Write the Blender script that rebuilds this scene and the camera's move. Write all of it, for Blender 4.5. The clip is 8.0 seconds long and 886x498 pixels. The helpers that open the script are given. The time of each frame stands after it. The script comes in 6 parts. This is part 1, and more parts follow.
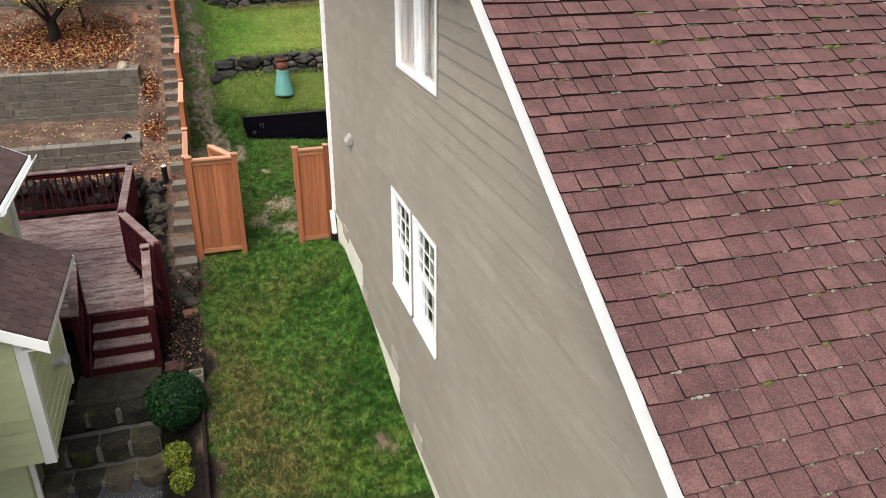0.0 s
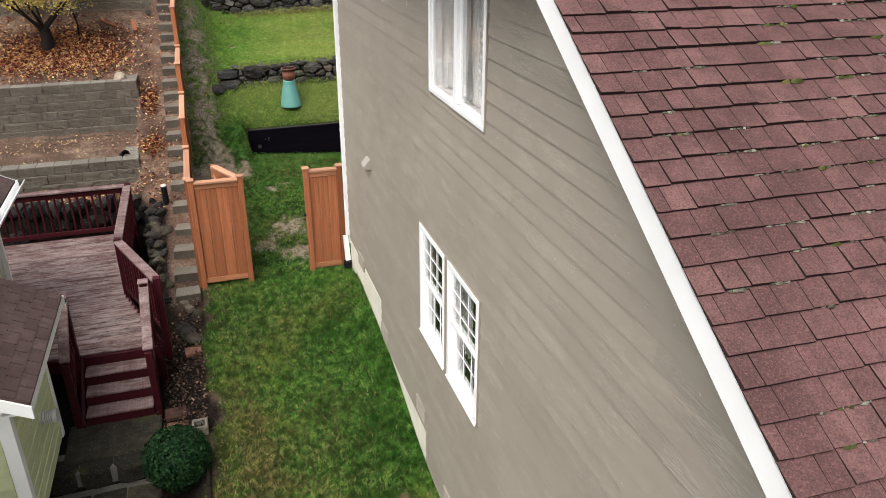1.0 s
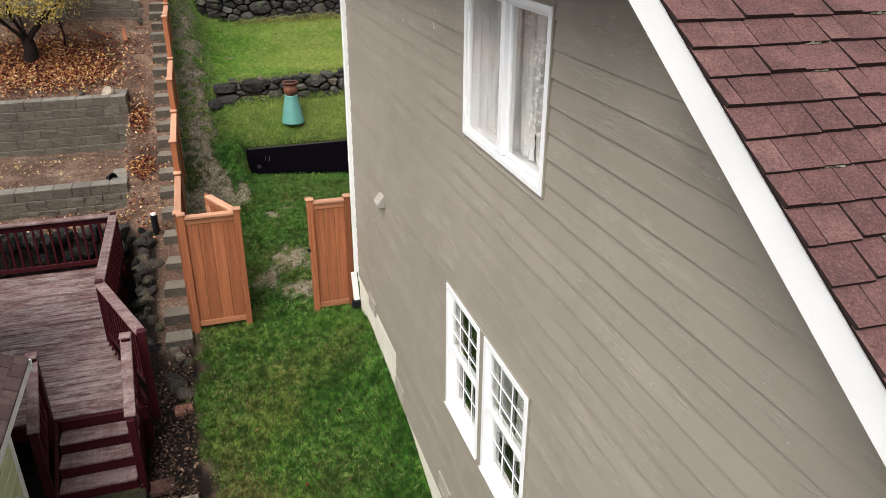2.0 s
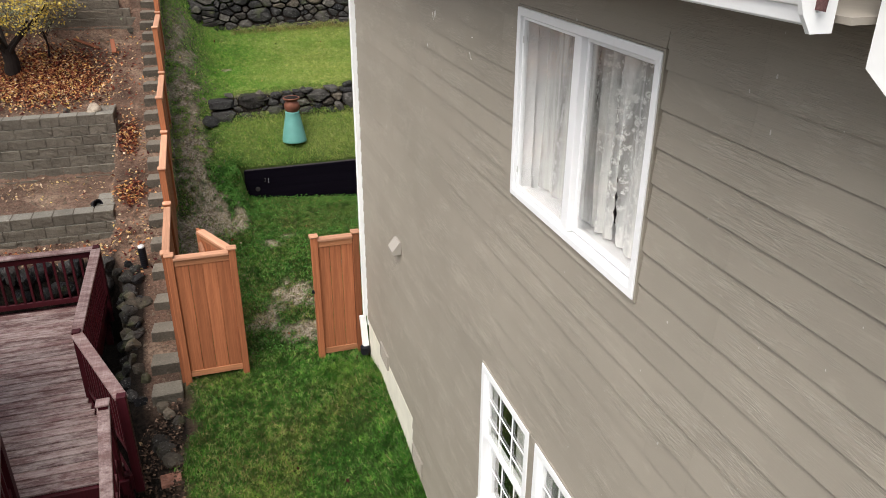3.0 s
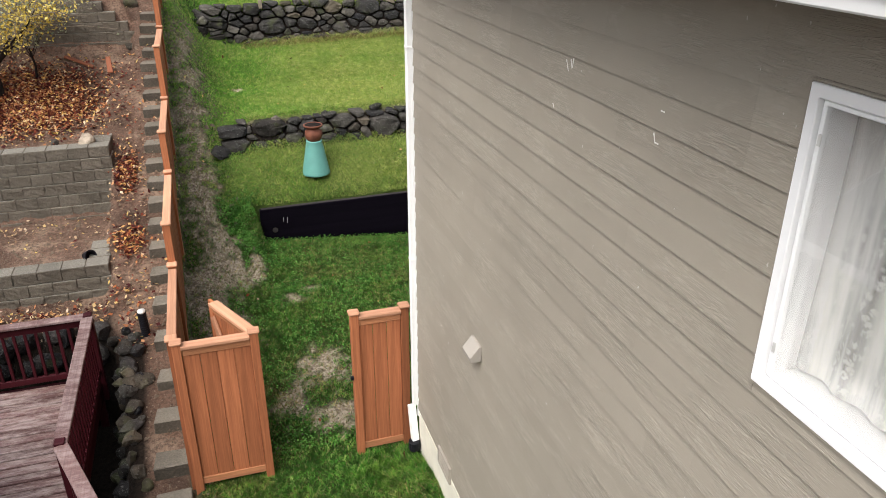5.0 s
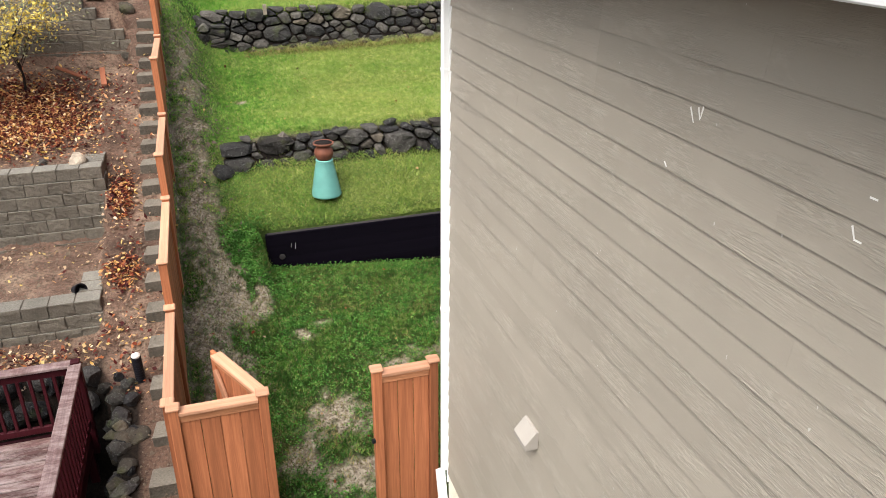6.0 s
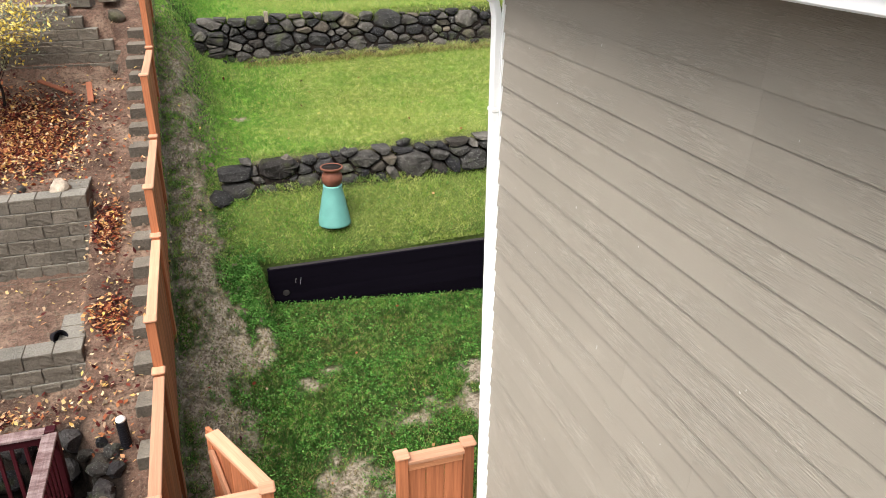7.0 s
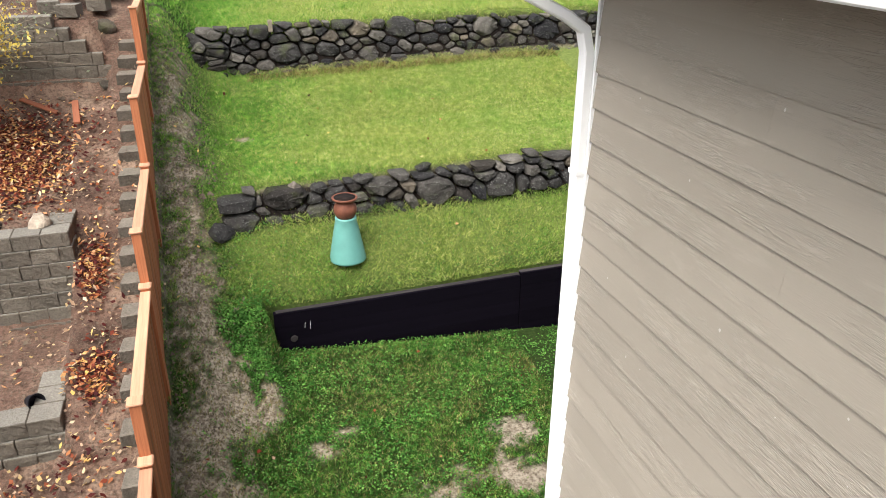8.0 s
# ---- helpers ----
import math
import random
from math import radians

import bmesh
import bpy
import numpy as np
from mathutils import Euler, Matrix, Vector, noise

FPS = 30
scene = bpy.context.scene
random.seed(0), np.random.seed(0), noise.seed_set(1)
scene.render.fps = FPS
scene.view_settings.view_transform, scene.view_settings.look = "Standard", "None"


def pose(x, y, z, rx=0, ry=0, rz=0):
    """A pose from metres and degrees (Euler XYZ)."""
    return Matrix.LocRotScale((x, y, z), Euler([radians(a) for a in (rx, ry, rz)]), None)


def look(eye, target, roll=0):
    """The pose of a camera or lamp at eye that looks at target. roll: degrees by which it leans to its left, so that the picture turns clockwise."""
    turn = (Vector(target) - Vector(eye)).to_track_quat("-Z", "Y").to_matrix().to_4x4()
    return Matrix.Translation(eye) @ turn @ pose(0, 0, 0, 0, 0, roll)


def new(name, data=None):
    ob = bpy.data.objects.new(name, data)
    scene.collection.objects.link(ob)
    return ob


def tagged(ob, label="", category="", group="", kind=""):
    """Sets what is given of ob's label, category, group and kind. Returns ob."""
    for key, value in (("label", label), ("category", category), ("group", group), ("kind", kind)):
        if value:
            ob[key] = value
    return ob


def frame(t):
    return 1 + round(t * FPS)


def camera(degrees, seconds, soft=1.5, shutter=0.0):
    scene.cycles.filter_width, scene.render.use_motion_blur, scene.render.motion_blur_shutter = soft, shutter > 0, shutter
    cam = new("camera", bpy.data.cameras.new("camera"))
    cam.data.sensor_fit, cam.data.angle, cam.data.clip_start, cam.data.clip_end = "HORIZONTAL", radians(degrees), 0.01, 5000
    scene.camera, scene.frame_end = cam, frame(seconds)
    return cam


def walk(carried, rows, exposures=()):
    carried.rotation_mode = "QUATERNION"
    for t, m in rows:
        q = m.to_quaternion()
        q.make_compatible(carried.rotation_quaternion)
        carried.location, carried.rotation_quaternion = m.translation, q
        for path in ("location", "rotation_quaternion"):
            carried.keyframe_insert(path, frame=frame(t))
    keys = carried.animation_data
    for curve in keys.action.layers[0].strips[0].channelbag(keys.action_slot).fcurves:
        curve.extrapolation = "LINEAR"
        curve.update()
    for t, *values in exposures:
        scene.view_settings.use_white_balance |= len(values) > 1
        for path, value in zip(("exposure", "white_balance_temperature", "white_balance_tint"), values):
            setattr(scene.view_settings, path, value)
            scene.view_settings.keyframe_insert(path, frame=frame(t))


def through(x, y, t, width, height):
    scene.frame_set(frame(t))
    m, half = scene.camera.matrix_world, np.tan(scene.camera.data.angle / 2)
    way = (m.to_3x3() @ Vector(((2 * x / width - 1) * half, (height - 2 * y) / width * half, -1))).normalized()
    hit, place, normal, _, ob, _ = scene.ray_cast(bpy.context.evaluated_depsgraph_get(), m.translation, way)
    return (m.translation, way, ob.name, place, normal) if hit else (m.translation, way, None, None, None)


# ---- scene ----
cam = camera(61.1, 8.0, soft=0.65)
PATH = [
    (0, (0.059, 0.064, 6.098), (0.614, 1.789, 5.251), 0.3),
    (0.5, (0.036, 0.633, 6.096), (0.59, 2.358, 5.249), 0.3),
    (1, (0.047, 1.293, 6.1), (0.601, 3.018, 5.252), 0.2),
    (1.5, (0.104, 2.007, 6.104), (0.657, 3.732, 5.256), 0.2),
    (3, (0.336, 4.08, 6.112), (0.891, 5.805, 5.267), 0.3),
    (3.5, (0.339, 4.659, 6.11), (0.893, 6.384, 5.262), 0.2),
    (4, (0.309, 5.216, 6.105), (0.863, 6.94, 5.255), 0.0),
    (4.5, (0.26, 5.77, 6.101), (0.812, 7.494, 5.252), 0.0),
    (6, (0.278, 7.493, 6.059), (0.829, 9.22, 5.213), 0.1),
    (6.5, (0.282, 8.101, 6.067), (0.841, 9.826, 5.222), 0.3),
    (7, (0.34, 8.768, 6.066), (0.896, 10.492, 5.219), 0.3),
    (7.5, (0.352, 9.416, 6.055), (0.911, 11.139, 5.208), 0.3),
    (8, (0.432, 10.102, 6.043), (0.982, 11.828, 5.195), 0.1),
]
walk(cam, [(t, look(eye, target, roll)) for t, eye, target, roll in PATH],
     exposures=[(0, 1.1), (1.5, 1.0), (3.5, 1.01), (4.5, 1.05), (6, 1.48), (8, 1.6)])

# ---- light ----
world = bpy.data.worlds.new("overcast_sky")
scene.world = world
world.use_nodes = True
wn, wl = world.node_tree.nodes, world.node_tree.links
sky = wn.new("ShaderNodeTexSky")
sky.sky_type, sky.sun_disc = "NISHITA", False
sky.sun_elevation, sky.sun_rotation = radians(56), radians(227)
sky.air_density, sky.dust_density, sky.ozone_density = 1.0, 4.0, 1.0
soft_sky = wn.new("ShaderNodeHueSaturation")
soft_sky.inputs["Saturation"].default_value = 0.35
wl.new(sky.outputs[0], soft_sky.inputs["Color"])
wl.new(soft_sky.outputs[0], wn["Background"].inputs["Color"])
wn["Background"].inputs["Strength"].default_value = 0.125
sun = new("sun", bpy.data.lights.new("sun", "SUN"))
sun.data.energy, sun.data.angle, sun.data.color = 1.5, radians(50), (1.0, 0.96, 0.9)
sun.matrix_world = look((-9.5, -9, 19.5), (0, 0, 0))

# ---- materials ----


class Nodes:
    """A small builder of node materials."""

    def __init__(self, name, rough=0.8, metal=0.0):
        self.m = bpy.data.materials.new(name)
        self.m.use_nodes = True
        self.t = self.m.node_tree
        self.b = self.t.nodes["Principled BSDF"]
        self.b.inputs["Roughness"].default_value = rough
        self.b.inputs["Metallic"].default_value = metal
        self.b.inputs["Specular IOR Level"].default_value = 0.5 if rough < 0.46 else 0.12

    def node(self, kind, **ins):
        n = self.t.nodes.new(kind)
        for k, v in ins.items():
            self.put(n.inputs[k.replace("_", " ")], v)
        return n

    def put(self, socket, v):
        if isinstance(v, bpy.types.NodeSocket):
            self.t.links.new(v, socket)
        else:
            socket.default_value = v

    def coords(self, kind="Object", scale=(1, 1, 1)):
        c = self.node("ShaderNodeNewGeometry").outputs["Position"] if kind == "Position" else self.node("ShaderNodeTexCoord").outputs[kind]
        mp = self.node("ShaderNodeMapping")
        self.put(mp.inputs["Vector"], c)
        mp.inputs["Scale"].default_value = scale
        return mp.outputs[0]

    def noise(self, scale, vec, detail=3.0, rough=0.55, distort=0.0):
        n = self.node("ShaderNodeTexNoise", Scale=scale, Detail=detail, Roughness=rough, Distortion=distort)
        self.put(n.inputs["Vector"], vec)
        return n.outputs["Fac"]

    def ramp(self, fac, stops):
        r = self.node("ShaderNodeValToRGB")
        el = r.color_ramp.elements
        while len(el) < len(stops):
            el.new(0.5)
        for e, (p, c) in zip(el, stops):
            e.position = p
            e.color = (*c, 1) if isinstance(c, tuple) else (c, c, c, 1)
        self.put(r.inputs[0], fac)
        return r.outputs[0]

    def mix(self, fac, a, b, mode="MIX"):
        n = self.t.nodes.new("ShaderNodeMix")
        n.data_type, n.blend_type = "RGBA", mode
        for i, v in ((0, fac), (6, a), (7, b)):
            self.put(n.inputs[i], (*v, 1) if isinstance(v, tuple) else v)
        return n.outputs[2]

    def math(self, op, a, b=0.0):
        n = self.t.nodes.new("ShaderNodeMath")
        n.operation = op
        self.put(n.inputs[0], a)
        self.put(n.inputs[1], b)
        return n.outputs[0]

    def rand(self, island=False):
        if island:
            return self.node("ShaderNodeNewGeometry").outputs["Random Per Island"]
        return self.node("ShaderNodeObjectInfo").outputs["Random"]

    def attr(self, name):
        n = self.node("ShaderNodeAttribute")
        n.attribute_name = name
        return n.outputs["Fac"]

    def bump(self, height, strength=0.3, distance=0.01):
        n = self.node("ShaderNodeBump", Strength=strength, Distance=distance, Height=height)
        self.put(self.b.inputs["Normal"], n.outputs[0])

    def done(self, color):
        self.put(self.b.inputs["Base Color"], (*color, 1) if isinstance(color, tuple) else color)
        return self.m


def shade(c, k):
    return tuple(min(1.0, v * k) for v in c)


def wood(name, base, axis=2, rough=0.7, contrast=0.35, grain=40.0, worn=None, worn_at=0.6, kind="Object", vary=0.25):
    n = Nodes(name, rough)
    s = [grain, grain, grain]
    s[axis] = grain * 0.04
    g = n.noise(1.0, n.coords(kind, tuple(s)), 5, 0.6, 0.6)
    blot = n.noise(3.0, n.coords(kind), 3)
    col = n.ramp(g, [(0.25, shade(base, 1 - contrast)), (0.55, base), (0.8, shade(base, 1 + contrast))])
    col = n.mix(n.math("MULTIPLY", blot, 0.35), col, shade(base, 0.6))
    r = n.ramp(n.rand(), [(0.0, 1 - vary), (1.0, 1 + vary * 0.4)])
    col = n.mix(1.0, col, r, "MULTIPLY")
    if worn:
        w = n.ramp(n.noise(2.0, n.coords("Position", (1.6, 5.0, 1.0)), 6, 0.75, 0.1), [(worn_at - 0.08, 0.0), (worn_at + 0.12, 1.0)])
        col = n.mix(n.math("MULTIPLY", w, g), col, worn)
    n.bump(g, 0.35, 0.004)
    return n.done(col)


def plain(name, base, rough=0.5, spots=0.12, scale=6.0, bump=0.1, metal=0.0, fine=60.0):
    n = Nodes(name, rough, metal)
    a = n.noise(scale, n.coords("Position"), 4, 0.6)
    f = n.noise(fine, n.coords("Position"), 3, 0.6)
    col = n.ramp(a, [(0.3, shade(base, 1 - spots)), (0.7, shade(base, 1 + spots * 0.5))])
    col = n.mix(n.math("MULTIPLY", f, spots), col, shade(base, 0.5))
    n.bump(f, bump, 0.004)
    return n.done(col)


def siding_paint(name, base):
    """Lap siding pressed with a wood grain, painted, with chalky rubbed patches."""
    n = Nodes(name, 0.55)
    grain = n.noise(1.0, n.coords("Position", (48, 2.4, 48)), 2.5, 0.5, 2.4)
    lines = n.ramp(grain, [(0.43, 0.0), (0.5, 1.0), (0.57, 0.0)])
    where = n.ramp(n.noise(2.2, n.coords("Position", (1, 0.8, 2.2)), 3), [(0.48, 0.0), (0.62, 1.0)])
    big = n.noise(0.55, n.coords("Position"), 4, 0.6)
    rub = n.ramp(n.noise(1.5, n.coords("Position", (1, 0.8, 3.5)), 5, 0.7, 0.4), [(0.57, 0.0), (0.72, 1.0)])
    streak = n.noise(1.0, n.coords("Position", (3, 5, 0.7)), 4)
    specks = n.ramp(n.noise(34.0, n.coords("Position", (1, 1, 0.7)), 1), [(0.80, 0.0), (0.82, 1.0)])
    col = n.ramp(big, [(0.3, shade(base, 0.9)), (0.7, shade(base, 1.08))])
    col = n.mix(n.math("MULTIPLY", streak, 0.12), col, shade(base, 0.72))
    col = n.mix(n.math("MULTIPLY", rub, n.math("MULTIPLY", grain, 0.7)), col, shade(base, 1.45))
    # pale grain lines: chalky paint, with the ridges' highlights put into the colour
    col = n.mix(n.math("MULTIPLY", n.math("MULTIPLY", lines, where), 0.45), col, shade(base, 1.5))
    col = n.mix(n.math("MULTIPLY", specks, 0.5), col, (0.6, 0.58, 0.53))
    r = n.ramp(n.rand(), [(0.0, 0.95), (1.0, 1.04)])
    col = n.mix(1.0, col, r, "MULTIPLY")
    n.bump(n.math("MULTIPLY", n.math("ADD", grain, lines), n.math("ADD", where, 0.08)), 0.5, 0.007)
    return n.done(col)


def shingle_felt(name, base, island=False):
    """Asphalt shingle: grit, a different tone on each tab, dark damp stains."""
    n = Nodes(name, 0.92)
    grit = n.noise(105.0, n.coords("Position"), 3, 0.8)
    blot = n.noise(2.2, n.coords("Position"), 4, 0.65)
    fine = n.noise(11.0, n.coords("Position"), 3, 0.6)
    col = n.ramp(n.rand(island), [(0.0, shade(base, 0.86)), (0.35, base), (0.7, shade(base, 1.12)), (1.0, (base[0] * 1.4, base[1] * 1.45, base[2] * 1.42))])
    col = n.mix(n.ramp(blot, [(0.44, 0.0), (0.66, 0.7)]), col, shade(base, 0.5))
    col = n.mix(n.ramp(n.noise(3.4, n.coords("Position", (1, 0.7, 1)), 3), [(0.55, 0.0), (0.7, 0.5)]), col, (base[0] * 1.45, base[1] * 1.5, base[2] * 1.5))
    col = n.mix(n.ramp(fine, [(0.45, 0.0), (0.7, 0.6)]), col, (base[0] * 0.55, base[1] * 0.62, base[2] * 0.62))
    col = n.mix(n.ramp(grit, [(0.34, 0.75), (0.5, 0.0)]), col, shade(base, 0.4))
    col = n.mix(n.ramp(grit, [(0.54, 0.0), (0.7, 0.65)]), col, shade(base, 1.9))
    n.bump(grit, 0.5, 0.003)
    return n.done(col)


def stone(name, base, mossy=0.0, rough=0.9, lichen=0.25):
    n = Nodes(name, rough)
    a = n.noise(5.0, n.coords("Position"), 5, 0.65)
    f = n.noise(38.0, n.coords("Position"), 4, 0.65)
    col = n.ramp(a, [(0.3, shade(base, 0.5)), (0.55, base), (0.75, shade(base, 1.6))])
    col = n.mix(1.0, col, n.ramp(n.rand(), [(0.0, (0.35, 0.36, 0.42)), (0.45, (0.85, 0.85, 0.85)), (0.8, (1.5, 1.45, 1.35)), (1.0, (2.6, 2.5, 2.3))]), "MULTIPLY")
    col = n.mix(n.ramp(f, [(0.58, 0.0), (0.7, lichen)]), col, (0.36, 0.37, 0.34))
    if mossy:
        col = n.mix(n.ramp(n.noise(3.0, n.coords("Position"), 4), [(0.55, 0.0), (0.68, mossy)]), col, (0.09, 0.11, 0.03))
    n.bump(n.math("ADD", n.math("ADD", a, f), n.noise(13.0, n.coords("Position"), 4, 0.7)), 0.9, 0.045)
    return n.done(col)


def concrete_block(name, base):
    n = Nodes(name, 0.95)
    f = n.noise(45.0, n.coords("Position"), 4, 0.7)
    a = n.noise(3.0, n.coords("Position"), 4, 0.6)
    col = n.ramp(f, [(0.3, shade(base, 0.72)), (0.7, shade(base, 1.25))])
    col = n.mix(n.ramp(a, [(0.45, 0.0), (0.7, 0.5)]), col, shade(base, 0.6))
    col = n.mix(1.0, col, n.ramp(n.rand(), [(0.0, 0.85), (1.0, 1.12)]), "MULTIPLY")
    n.bump(n.math("ADD", f, n.noise(14.0, n.coords("Position"), 4, 0.7)), 1.0, 0.03)
    return n.done(col)


def leafy(name, stops, rough=0.6, patch=None, patch2=None, through=0.35, clump=None):
    """Leaves or blades: each island its own tone, with wider patches."""
    n = Nodes(name, rough)
    col = n.ramp(n.rand(True), stops)
    if patch:
        p = n.ramp(n.noise(patch[0], n.coords("Position"), 4, 0.6), [(patch[1], 0.0), (patch[2], 1.0)])
        col = n.mix(n.math("MULTIPLY", p, patch[4]), col, patch[3])
    if patch2:
        p = n.ramp(n.noise(patch2[0], n.coords("Position"), 3, 0.6), [(patch2[1], 0.0), (patch2[2], 1.0)])
        col = n.mix(n.math("MULTIPLY", p, patch2[4]), col, patch2[3])
    if clump:
        p = n.ramp(n.noise(clump[0], n.coords("Position", (1, 1, 0.3)), 3, 0.7), [(0.40, clump[1]), (0.52, (1.0, 1.0, 1.0)), (0.66, clump[2])])
        col = n.mix(1.0, col, p, "MULTIPLY")
    if through:
        lit = n.node("ShaderNodeBsdfTranslucent")
        n.put(lit.inputs["Color"], col)
        both = n.node("ShaderNodeMixShader")
        n.put(both.inputs[0], through)
        n.put(both.inputs[1], n.b.outputs[0])
        n.put(both.inputs[2], lit.outputs[0])
        n.put(n.t.nodes["Material Output"].inputs["Surface"], both.outputs[0])
    return n.done(col)


def ground_mix():
    n = Nodes("soil_and_turf", 0.95)
    p = n.coords("Position")
    a, f, g = n.noise(1.3, p, 5, 0.6), n.noise(22.0, p, 5, 0.7), n.noise(90.0, p, 3, 0.7)
    dirt = n.ramp(a, [(0.32, (0.08, 0.05, 0.037)), (0.52, (0.165, 0.10, 0.072)), (0.70, (0.33, 0.235, 0.17))])
    dirt = n.mix(n.ramp(f, [(0.4, 0.6), (0.55, 0.0)]), dirt, (0.045, 0.028, 0.021))
    dirt = n.mix(n.ramp(g, [(0.55, 0.0), (0.75, 0.6)]), dirt, (0.36, 0.31, 0.25))
    dry = n.mix(n.ramp(f, [(0.35, 0.0), (0.6, 1.0)]), (0.13, 0.095, 0.065), (0.46, 0.385, 0.30))
    dirt = n.mix(n.attr("dry"), dirt, dry)
    turf = n.ramp(f, [(0.3, (0.014, 0.026, 0.006)), (0.55, (0.032, 0.056, 0.012)), (0.8, (0.08, 0.085, 0.03))])
    # near-black: damp bed soil, and painted shade behind the rock walls
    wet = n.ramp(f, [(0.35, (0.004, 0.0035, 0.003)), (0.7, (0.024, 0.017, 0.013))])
    grit = n.ramp(g, [(0.35, (0.03, 0.03, 0.035)), (0.6, (0.14, 0.14, 0.15)), (0.8, (0.4, 0.4, 0.4))])
    # upper-lawn turf, brightened in colour for the open light there
    lit_turf = n.ramp(f, [(0.3, (0.07, 0.095, 0.022)), (0.55, (0.14, 0.18, 0.045)), (0.8, (0.24, 0.25, 0.09))])
    turf = n.mix(n.attr("lit_turf"), turf, lit_turf)
    col = n.mix(n.attr("turf"), dirt, turf)
    col = n.mix(n.attr("mulch_and_shade"), col, wet)
    col = n.mix(n.attr("gravel"), col, grit)
    n.bump(n.math("ADD", f, g), 0.9, 0.03)
    return n.done(col)


def glass(name, tint=(1, 1, 1)):
    n = Nodes(name, 0.02)
    n.b.inputs["Transmission Weight"].default_value = 1.0
    n.b.inputs["IOR"].default_value = 1.45
    return n.done(tint)


def lace(name, flowers=0.8, low=0.3, high=0.75):
    """Net curtain: open mesh in soft vertical bands, with denser flower clusters."""
    n = Nodes(name, 0.9)
    v = n.coords("Object")
    cell = n.node("ShaderNodeTexVoronoi", Scale=26.0)
    n.put(cell.inputs["Vector"], v)
    petals = n.noise(55.0, v, 3, 0.7, 1.0)
    flower = n.math("MULTIPLY", n.ramp(cell.outputs["Distance"], [(0.4, 1.0), (0.66, 0.0)]), n.ramp(petals, [(0.44, 0.0), (0.5, 1.0)]))
    veil = n.ramp(n.noise(5.0, n.coords("Object", (1, 3, 0.25)), 3), [(0.35, low), (0.62, high)])
    fac = n.math("MAXIMUM", n.math("MULTIPLY", flower, flowers), veil)
    out = n.t.nodes["Material Output"]
    clear = n.node("ShaderNodeBsdfTransparent")
    both = n.node("ShaderNodeMixShader")
    n.put(both.inputs[0], fac)
    n.put(both.inputs[1], clear.outputs[0])
    n.put(both.inputs[2], n.b.outputs[0])
    n.put(out.inputs["Surface"], both.outputs[0])
    return n.done((0.82, 0.82, 0.79))


M_SIDING = siding_paint("taupe_siding", (0.282, 0.251, 0.207))
M_GREEN = siding_paint("pale_green_siding", (0.58, 0.61, 0.37))
M_WHITE = plain("white_trim_paint", (0.80, 0.80, 0.79), 0.45, 0.05, 3.0, 0.04)
M_VINYL = plain("white_vinyl", (0.82, 0.82, 0.82), 0.35, 0.03, 3.0, 0.02)
M_FOUND = plain("cream_foundation", (0.70, 0.67, 0.57), 0.9, 0.12, 4.0, 0.3)
M_TAUPE = plain("taupe_metal", (0.30, 0.27, 0.23), 0.6, 0.1)
M_HOOD = plain("beige_vent_hood", (0.33, 0.30, 0.265), 0.6, 0.06)
M_ROOF = shingle_felt("red_brown_shingle", (0.112, 0.058, 0.055))
M_ROOF_ISL = shingle_felt("red_brown_shingle_far", (0.112, 0.058, 0.055), True)
M_ROOF_DARK = shingle_felt("dark_brown_shingle", (0.068, 0.044, 0.041))
M_FELT = plain("asphalt_core", (0.034, 0.022, 0.020), 0.95, 0.3, 20.0, 0.3)
M_MOSS = leafy("roof_moss", [(0.0, (0.05, 0.06, 0.02)), (0.6, (0.11, 0.12, 0.04)), (1.0, (0.19, 0.17, 0.06))], 0.95)
M_LICHEN = leafy("grey_lichen", [(0.0, (0.08, 0.08, 0.055)), (0.6, (0.22, 0.215, 0.16)), (1.0, (0.42, 0.41, 0.34))], 0.95)
M_CEDAR = wood("cedar_board", (0.36, 0.130, 0.060), 2, 0.65, 0.4, 38, None, 0.6, "Object", 0.35)
M_CEDAR_Y = wood("cedar_rail", (0.50, 0.25, 0.15), 1, 0.65, 0.22, 45)
M_CEDAR_X = wood("cedar_cross_rail", (0.46, 0.20, 0.10), 0, 0.65, 0.4, 40)
M_CEDAR_CAP = wood("pale_cedar_cap", (0.52, 0.27, 0.165), 0, 0.65, 0.3, 40)
M_DECK = wood("worn_deck_board", (0.125, 0.068, 0.064), 0, 0.5, 0.4, 50, (0.42, 0.35, 0.33), 0.49, "Object", 0.4)
M_DECKRED = wood("oxblood_rail_paint", (0.048, 0.007, 0.011), 2, 0.5, 0.3, 40)
M_DECKCAP = wood("weathered_rail_cap", (0.15, 0.088, 0.084), 1, 0.6, 0.3, 40, (0.34, 0.27, 0.26), 0.5)
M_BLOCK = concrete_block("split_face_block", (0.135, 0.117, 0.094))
M_BLOCK_LIT = concrete_block("lit_block_top", (0.22, 0.205, 0.175))
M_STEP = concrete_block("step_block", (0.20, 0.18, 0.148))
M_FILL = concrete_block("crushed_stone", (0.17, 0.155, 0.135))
M_RISER = concrete_block("shaded_split_face", (0.105, 0.092, 0.074))
M_SLAB = stone("mossy_slab", (0.05, 0.044, 0.034), 0.35)
M_ROCK = stone("dark_basalt", (0.052, 0.049, 0.046), 0.3, 0.85, 0.5)
M_ROCK_WET = stone("wet_dark_rock", (0.032, 0.030, 0.031), 0.2, 0.7, 0.2)
M_ROCK_BROWN = stone("brown_field_rock", (0.06, 0.052, 0.043), 0.3)
M_PALEROCK = stone("pale_rock", (0.15, 0.13, 0.11))
M_GROUND = ground_mix()
